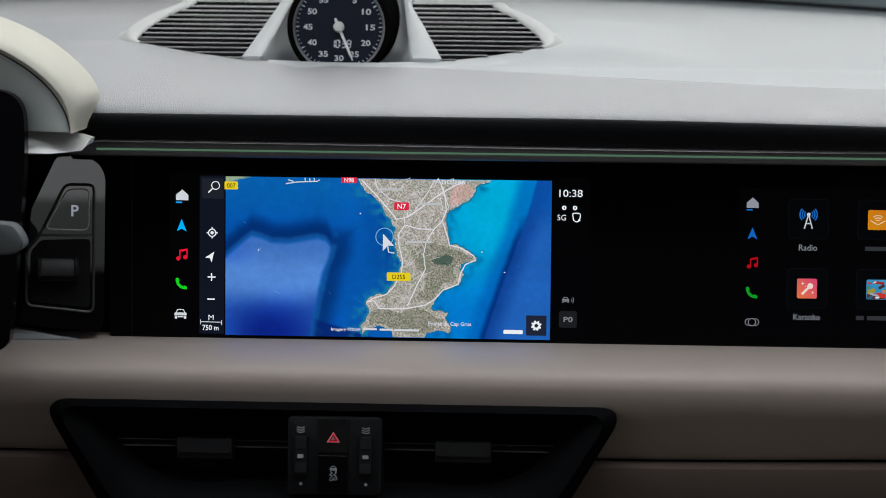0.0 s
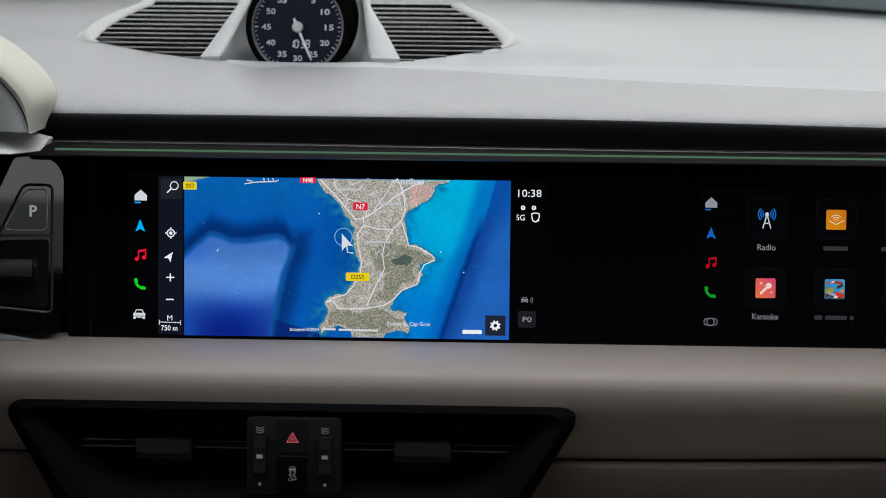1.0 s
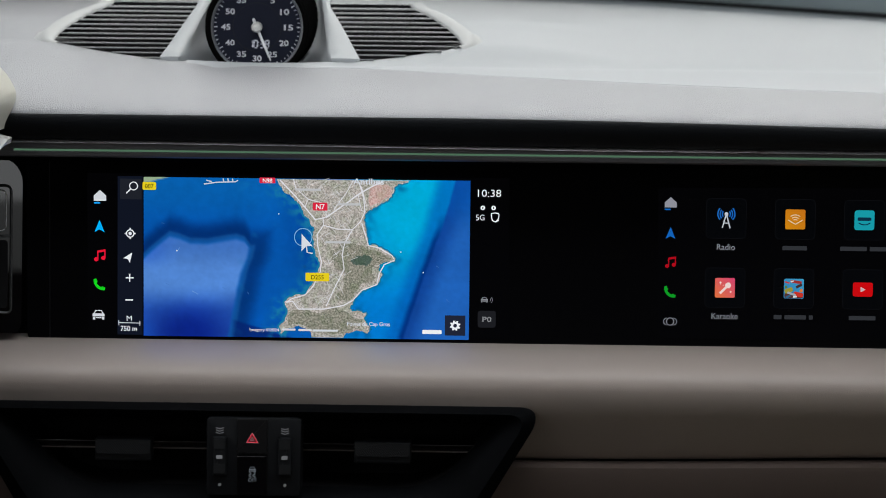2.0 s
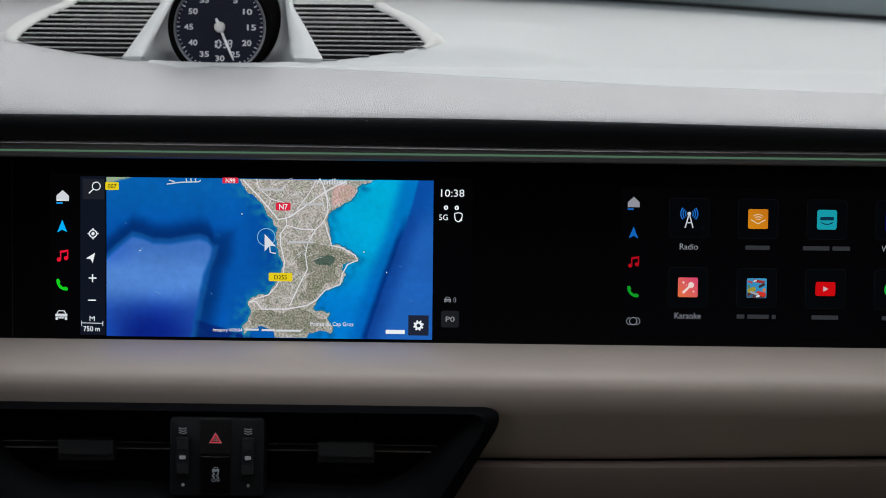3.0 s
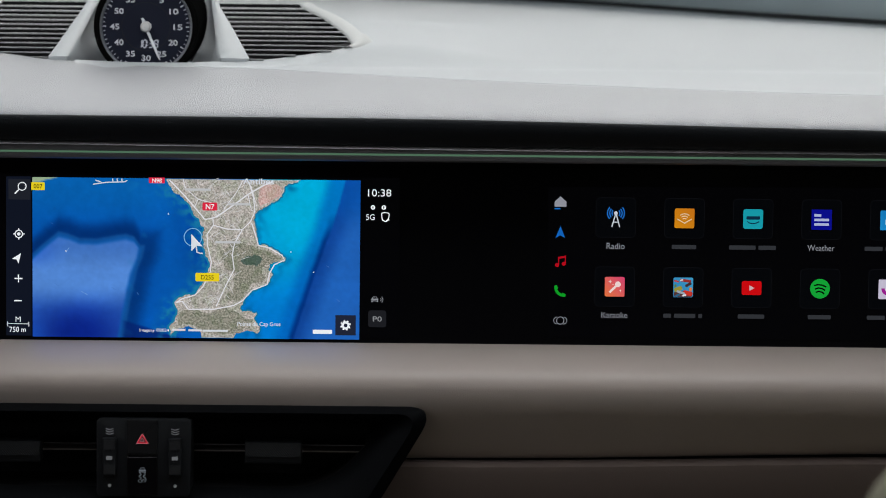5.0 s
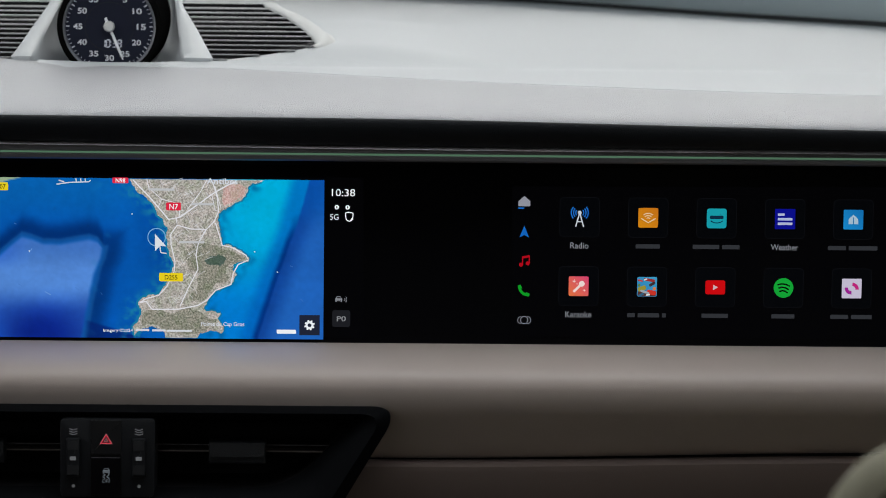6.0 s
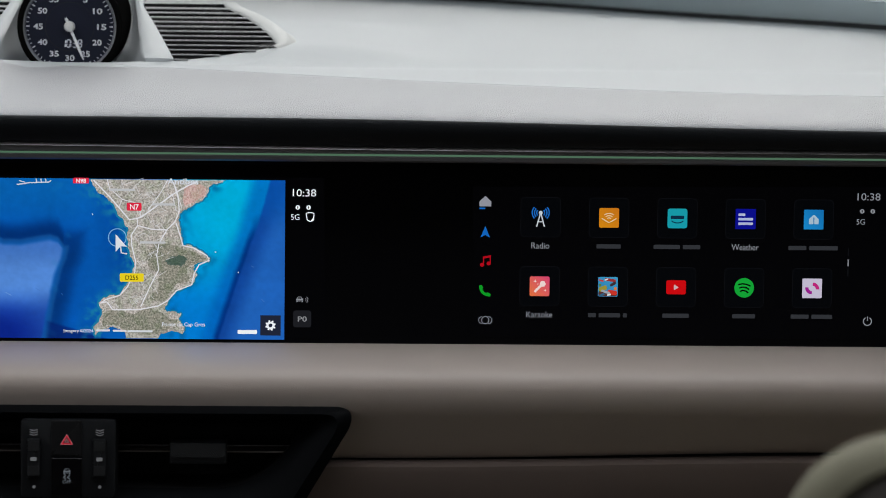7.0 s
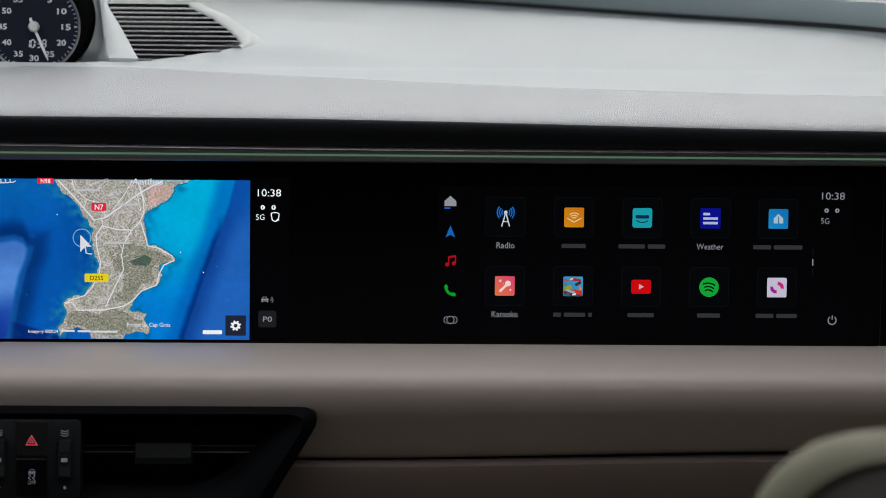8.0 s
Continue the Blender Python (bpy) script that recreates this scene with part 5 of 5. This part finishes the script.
part("frame", facing(loft([ring(OUTER, -0.018, [0.018, 0.018, 0.02, 0.02]), ring(OUTER, -0.0555, [0.018, 0.018, 0.02, 0.02]), ring(RIDGE, -0.0615, [0.016, 0.016, 0.02, 0.02]),
                           ring([(x * 0.45 + p * 0.55, z * 0.45 + q * 0.55) for (x, z), (p, q) in zip(RIDGE, INNER)], -0.0570, [0.012, 0.012, 0.022, 0.022]),
                           ring(INNER, -0.044, [0.008, 0.008, 0.022, 0.022])], True), (0, -1, 0)), surface("soft_black_frame", (0.0028, 0.0032, 0.004), 0.6, grain=0.3, scale=1300, vary=0.1, spec=0.05), duct, "soft black duct frame")
part("cavity", facing(loft([ring(INNER, -0.0445, [0.008, 0.008, 0.022, 0.022]), ring(INNER, 0.005, [0.008, 0.008, 0.022, 0.022])], True, False), (0, -1, 0)), MATT, duct, "black inside of the duct")
part("cavity_back", sheet(rounded(INNER, [0.008, 0.008, 0.022, 0.022], 26), 0.004), MATT, duct, smooth=False)
WARM = surface("dull_metal_edge", (0.30, 0.27, 0.25), 0.35, metal=0.6)
for x0, x1 in ((-0.296, -0.180), (-0.127, -0.019)):
    part("vane", bevel(box(x0, x1, -0.040, 0.0, 0.5805, 0.5845), 0.0008, 2), PIANO, duct, "glossy black vane")
    part("vane_line", box(x0, x1, -0.0408, -0.039, 0.5797, 0.5803), WARM, duct, "thin dull metal line", smooth=False)
    part("vane_line", box(x0, x1, -0.0408, -0.039, 0.5838, 0.5842), GREY_TRIM, duct, smooth=False)
for x, z in ((-0.2346, 0.5806), (-0.0770, 0.5810)):
    tab = part("vane_tab", bevel(prism(rect(x - 0.0172, x + 0.0172, z - 0.0070, z + 0.0062, 0.0015), -0.050, 0.014), 0.0012, 2), SATIN, duct, "small black sliding tab")
    part("knurled_grip", prism(rect(x - 0.0165, x + 0.0165, z - 0.0025, z + 0.0058, 0.001), -0.0518, 0.004, soften=0.0008), KNURL, tab, "knurled dark metal grip", smooth=False)

switches = thing("switch_panel", (-0.154, -0.062, 0.557), "black switch panel with hazard button and fan rollers", "switch panel")
part("body", bevel(prism(rounded([(-0.1825, 0.5555), (-0.1262, 0.5555), (-0.1255, 0.6030), (-0.1825, 0.6030)], 0.003), -0.0635, 0.03), 0.0008, 2), SATIN, switches, "satin black panel")
for x in (-0.1745, -0.1352):
    roller = part("roller", bevel(prism(rect(x - 0.0040, x + 0.0040, 0.5682, 0.5915, 0.001), -0.0665, 0.008), 0.001, 2), SATIN, switches, "ribbed black fan roller")
    for z0 in (0.5697, 0.5845):
        part("grip_patch", prism(rect(x - 0.0033, x + 0.0033, z0, z0 + 0.0055), -0.0669, 0.001), KNURL, roller, smooth=False)
    part("roller_mark", prism(rect(x - 0.0018, x + 0.0018, 0.5784, 0.5806, 0.0004), -0.0671, 0.001), WHITE_PRINT, roller, "white mark", smooth=False)
    part("roller_lamp", prism(disc(x, 0.5622, 0.0010, 12), -0.0638, 0.001), WHITE_PRINT, switches, "small white dot", smooth=False)
    for k in range(3):
        z = 0.5938 + 0.0014 * k
        part("air_symbol", stroke([(x - 0.0024 + 0.0048 * i / 10, z + 0.00035 * math.cos(i * 0.63)) for i in range(11)], 0.0005, -0.0641), WHITE_PRINT, switches, smooth=False)
hazard = part("hazard_button", bevel(prism(rect(-0.1640, -0.1458, 0.5815, 0.6026, 0.0006), -0.0650, 0.008), 0.0006, 2), surface("button_black", (0.010, 0.010, 0.011), 0.3, vary=0.1), switches, "black hazard button")
HX, HZ = -0.1548, 0.5908
# emission added to brighten the red print on the button
RED_PRINT = glow("glowing_red", (186, 30, 52))
PINK_PRINT = glow("glowing_pale_red", (168, 120, 122))
for r, w, m in ((0.0040, 0.0004, PINK_PRINT), (0.00325, 0.0011, RED_PRINT), (0.0012, 0.0005, PINK_PRINT)):
    part("hazard_triangle", stroke([(HX + r * math.sin(radians(120 * k)) * 1.05, HZ - 0.0006 + r * math.cos(radians(120 * k))) for k in range(3)], w, -0.0653 - w * 0.1, closed=True), m, hazard, "red warning triangle", smooth=False)
traction = part("traction_button", bevel(prism(rect(-0.1640, -0.1458, 0.5570, 0.5802, 0.0006), -0.0650, 0.008), 0.0006, 2), PIANO, switches, "glossy black traction button")
TX, TZ = -0.1547, 0.5691
# symbols given a weak emission so they stand out brighter
PRINT = glow("glowing_symbol", (86, 92, 98))
car_icon(TX, TZ + 0.0026, 0.0021, PRINT, traction, "car_symbol", y=-0.0653)
for d in (-0.0014, 0.0010):
    part("skid_symbol", stroke([(TX + d + 0.0008 * math.sin(i * 0.9), TZ + 0.0008 - 0.0003 * i) for i in range(11)], 0.0005, -0.0653), PRINT, traction, smooth=False)
words("OFF", TX, TZ - 0.0046, 0.0030, PRINT, -0.0653, traction)

# ---- gear selector beside the display ----
GEAR = Matrix.Translation((-0.3275, -0.010, 0.70)) @ Matrix.Rotation(radians(9), 4, "Z") @ Matrix.Rotation(radians(-5.12), 4, "X") @ Matrix.Translation((0.3275, 0.010, -0.70))
gear = thing("gear_selector", (-0.33, 0.0, 0.643), "glossy black gear selector plate with park button", "gear selector")


def tilted(bm):
    bmesh.ops.transform(bm, matrix=GEAR, verts=bm.verts)
    return bm


part("plate", tilted(prism(rounded([(-0.3700, 0.6520), (-0.3060, 0.6450), (-0.3030, 0.6500), (-0.3018, 0.7420), (-0.3060, 0.7500), (-0.3150, 0.7545), (-0.3315, 0.7545), (-0.3560, 0.7030), (-0.3700, 0.6900)], 0.004), -0.010, 0.012, soften=0.0008)), PIANO, gear, "piano black plate", smooth=False)
TRIM_LINE = surface("satin_grey_rim", (0.09, 0.092, 0.095), 0.35, metal=0.6)


def raised_rim(name, pts, w, y, parent, m=TRIM_LINE):
    pts = rounded(pts, 0.004, 4)
    p3 = [Vector((x, y, z)) for x, z in pts] + [Vector((pts[0][0], y, pts[0][1]))]
    return part(name, tilted(tube(p3, w, 8)), m, parent)


raised_rim("outer_rim", [(-0.3505, 0.6620), (-0.3095, 0.6575), (-0.3088, 0.7365), (-0.3265, 0.7368), (-0.3430, 0.7040), (-0.3505, 0.6960)], 0.0009, -0.0105, gear)
part("divider", tilted(box(-0.3425, -0.3095, -0.0118, -0.010, 0.7045, 0.7062)), TRIM_LINE, gear, smooth=False)
park = part("park_button", tilted(prism(rounded([(-0.3390, 0.7092), (-0.3122, 0.7085), (-0.3118, 0.7338), (-0.3250, 0.7338)], 0.0018), -0.0135, 0.004, soften=0.0006)), PIANO, gear, "glossy black park button", smooth=False)
raised_rim("button_rim", [(-0.3390, 0.7092), (-0.3122, 0.7085), (-0.3118, 0.7338), (-0.3250, 0.7338)], 0.0005, -0.0132, park, SILVER)
# the letter has emission added to raise its brightness
letter = words("P", -0.3208, 0.7172, 0.0098, glow("glowing_letter", (138, 142, 150)), -0.0142, park, "letter", bold=0.02)
letter.data.transform(GEAR)
part("lever_recess", tilted(prism(rounded([(-0.3480, 0.6645), (-0.3115, 0.6605), (-0.3110, 0.7030), (-0.3415, 0.7025), (-0.3480, 0.6950)], 0.003), -0.0104, 0.001)), MATT, gear, "black recess", smooth=False)
lever = part("selector_lever", tilted(bevel(prism(rect(-0.3440, -0.3180, 0.6772, 0.6860, 0.002), -0.018, 0.008), 0.0018, 3)), SATIN, gear, "small black gear lever")
part("lever_grip", tilted(tube([(-0.3408, -0.0205, 0.6858), (-0.3212, -0.0205, 0.6855)], 0.0055, 28)), GRIP, lever, "knurled round grip")
for x0, x1 in ((-0.3440, -0.3408), (-0.3212, -0.3182)):
    part("lever_collar", tilted(tube([(x0, -0.0205, 0.6857), (x0 + 0.0008, -0.0205, 0.6857), (x1 - 0.0008, -0.0205, 0.6857), (x1, -0.0205, 0.6857)], [0.0052, 0.0060, 0.0060, 0.0052], 24)), SATIN, lever)
part("lower_wedge", prism([(-0.40, 0.6400), (-0.318, 0.6405), (-0.345, 0.6455), (-0.40, 0.6530)], -0.014, 0.01, soften=0.0006), surface("blue_grey_plastic", (0.48, 0.52, 0.56), 0.45, grain=0.2), gear, "blue-grey lower wedge", smooth=False)

# ---- driver's side: hood, instrument display, stalk and wheel ----
hood = thing("instrument_hood", (-0.535, -0.02, 0.765), "cream leather hood over the instrument display", "instrument hood")


A, B = 0.2285, 0.0850


def arch(a, b, y, n=2.35, steps=140, start=0.775):
    """One arch of the hood at depth y."""
    out = []
    for k in range(steps + 1):
        t = math.pi * k / steps
        c, s = math.cos(t), math.sin(t)
        x = a * math.copysign(abs(c) ** (2 / n), c)
        z = b * abs(s) ** (2 / n)
        height = max(z, start - 0.765)
        curl = max(0.0, a - A) * 1.0 * (1 - smoothstep(0.006, 0.034, height))
        out.append((-0.535 + x - math.copysign(curl, c), y, 0.765 + height))
    return out


ROLL_ARCHES = ((0.0, 0.0, -0.097), (0.0, 0.0, -0.100), (0.0012, 0.001, -0.103), (0.0035, 0.0022, -0.1045), (0.0065, 0.004, -0.1035), (0.0095, 0.0055, -0.100), (0.0122, 0.0066, -0.094), (0.0142, 0.0073, -0.085),
               (0.0152, 0.0077, -0.072), (0.0150, 0.0079, -0.055), (0.0125, 0.008, -0.03), (0.006, 0.0078, 0.01), (-0.010, 0.006, 0.08))
part("hood_roll", facing(loft([arch(A + a, B + b, y) for a, b, y in ROLL_ARCHES]), (0, -1, 1)), CREAM, hood, "cream grained leather roll")
part("hood_edge", facing(loft([arch(A + 0.0004, B + 0.0004, -0.0985), arch(A - 0.0012, B - 0.001, -0.0985), arch(A - 0.0014, B - 0.001, -0.094)]), (0, -1, 0)), MATT, hood, "dark seam along the edge")
part("hood_lining", facing(loft([arch(A - 0.0014, B - 0.001, -0.0955), arch(A - 0.0035, B - 0.003, -0.0962), arch(A - 0.010, B - 0.009, -0.094), arch(A - 0.024, B - 0.021, -0.086), arch(A - 0.05, B - 0.042, -0.070)]), (0, -1, 0)), SHELL, hood, "grey-green smooth lining")
SILVER_END = [(-0.3726, 0.7811), (-0.3371, 0.7782), (-0.3169, 0.7751), (-0.2991, 0.7703), (-0.3004, 0.7669), (-0.3112, 0.7634), (-0.3213, 0.7613), (-0.3321, 0.7618), (-0.3727, 0.7643)]
mid_z = 0.762
silver_bm = loft([[(x, -0.060 - 0.4 * (z - mid_z), z) for x, z in SILVER_END], [(x, -0.084 + 0.5 * (z - mid_z), z) for x, z in SILVER_END], [(x * 0.97 - 0.0105, -0.088 + 0.7 * (z - mid_z), mid_z + (z - mid_z) * 0.72) for x, z in SILVER_END],
                  [(x * 0.93 - 0.024, -0.089 + 0.7 * (z - mid_z) * 0.4, mid_z + (z - mid_z) * 0.35) for x, z in SILVER_END]], True, True)
part("silver_end", silver_bm, SILVER, dashboard, "silver flared end of the trim strip")

cluster = thing("instrument_display", (-0.535, -0.05, 0.645), "freestanding black glossy curved instrument display", "instrument display")
part("screen_body", prism(rounded([(-0.345, 0.645), (-0.3345, 0.755), (-0.3355, 0.8000), (-0.726, 0.8000), (-0.727, 0.755), (-0.715, 0.645)], [0.01, 0.03, 0.032, 0.03, 0.03, 0.01], 8), -0.100, 0.012, soften=0.0015), GLASS_BLACK, cluster, "black display body", smooth=False)
part("foot", box(-0.56, -0.51, -0.090, 0.03, 0.60, 0.66), MATT, cluster, smooth=False)

stalk = thing("wiper_stalk", (-0.36, -0.15, 0.715), "dark grey control stalk behind the steering wheel", "stalk")
STALK = surface("stalk_grey", (0.11, 0.12, 0.125), 0.45, grain=0.2)
part("arm", tube([(-0.50, -0.14, 0.710), (-0.40, -0.148, 0.715), (-0.345, -0.15, 0.7165)], [0.006, 0.0075, 0.0085], 14), STALK, stalk)
part("tip", bevel(prism(rounded([(-0.3480, 0.7080), (-0.3300, 0.7095), (-0.3240, 0.7140), (-0.3260, 0.7200), (-0.3310, 0.7262), (-0.3480, 0.7275)], 0.003), -0.160, 0.018), 0.0018, 2), STALK, stalk, "moulded stalk end")

wheel = thing("steering_wheel", (-0.535, -0.17, 0.68), "dark leather steering wheel rim", "steering wheel")
part("rim", tube([(-0.535 + 0.186 * math.cos(2 * math.pi * k / 72), -0.185 + 0.02 * math.sin(2 * math.pi * k / 72), 0.672 + 0.186 * math.sin(2 * math.pi * k / 72)) for k in range(73)], 0.0145, 14), surface("wheel_leather", (0.03, 0.036, 0.042), 0.5, grain=0.4, cells=True), wheel)
part("hub", bevel(box(-0.60, -0.47, -0.20, -0.14, 0.63, 0.72), 0.012, 3), MATT, wheel)
for a, b in (((-0.60, -0.17, 0.675), (-0.715, -0.185, 0.672)), ((-0.47, -0.17, 0.675), (-0.352, -0.185, 0.672)), ((-0.535, -0.17, 0.64), (-0.535, -0.20, 0.49))):
    part("spoke", tube([a, b], 0.012, 10), MATT, wheel)
part("column", tube([(-0.535, -0.15, 0.675), (-0.535, 0.02, 0.66)], 0.03, 16), MATT, wheel)

# ---- passenger seat, its shoulder in the corner of the view ----
seat = thing("passenger_seat", (0.36, -0.70, 0.0), "cream and dark grey leather passenger seat", "car seat")
BACK = [(0.150, 0.30), (0.555, 0.30), (0.555, 0.7120), (0.1725, 0.7120)]


def shrink(k):
    cx, cz = 0.36, 0.50
    return [(cx + (x - cx) * (1 - k / abs(x - cx)), cz + (z - cz) * (1 - k / abs(z - cz))) for x, z in BACK]


R = [0.03, 0.03, 0.055, 0.055]
part("bolster", facing(loft([ring(shrink(0.010), -0.735, R), ring(shrink(0.002), -0.742, R), ring(shrink(0.0), -0.750, R), ring(shrink(0.0008), -0.760, R), ring(shrink(0.0035), -0.769, R), ring(shrink(0.0070), -0.774, R), ring(shrink(0.0105), -0.768, R)], True), (0, -1, 0)), SEAT_CREAM, seat, "cream leather border")
part("back_panel", facing(loft([ring(shrink(0.0098), -0.766, R), ring(shrink(0.014), -0.7675, R), ring(shrink(0.06), -0.772, R)], True, True), (0, -1, 0)), SEAT_GREY, seat, "dark grey back panel")
part("front_pad", prism(rounded(shrink(0.035), R, 6), -0.74, 0.10, soften=0.012), SEAT_CREAM, seat)
part("cushion", bevel(box(0.13, 0.56, -0.72, -0.22, 0.22, 0.36), 0.04, 3), SEAT_CREAM, seat)
part("seat_base", box(0.17, 0.52, -0.66, -0.28, 0.0, 0.24), MATT, seat, smooth=False)
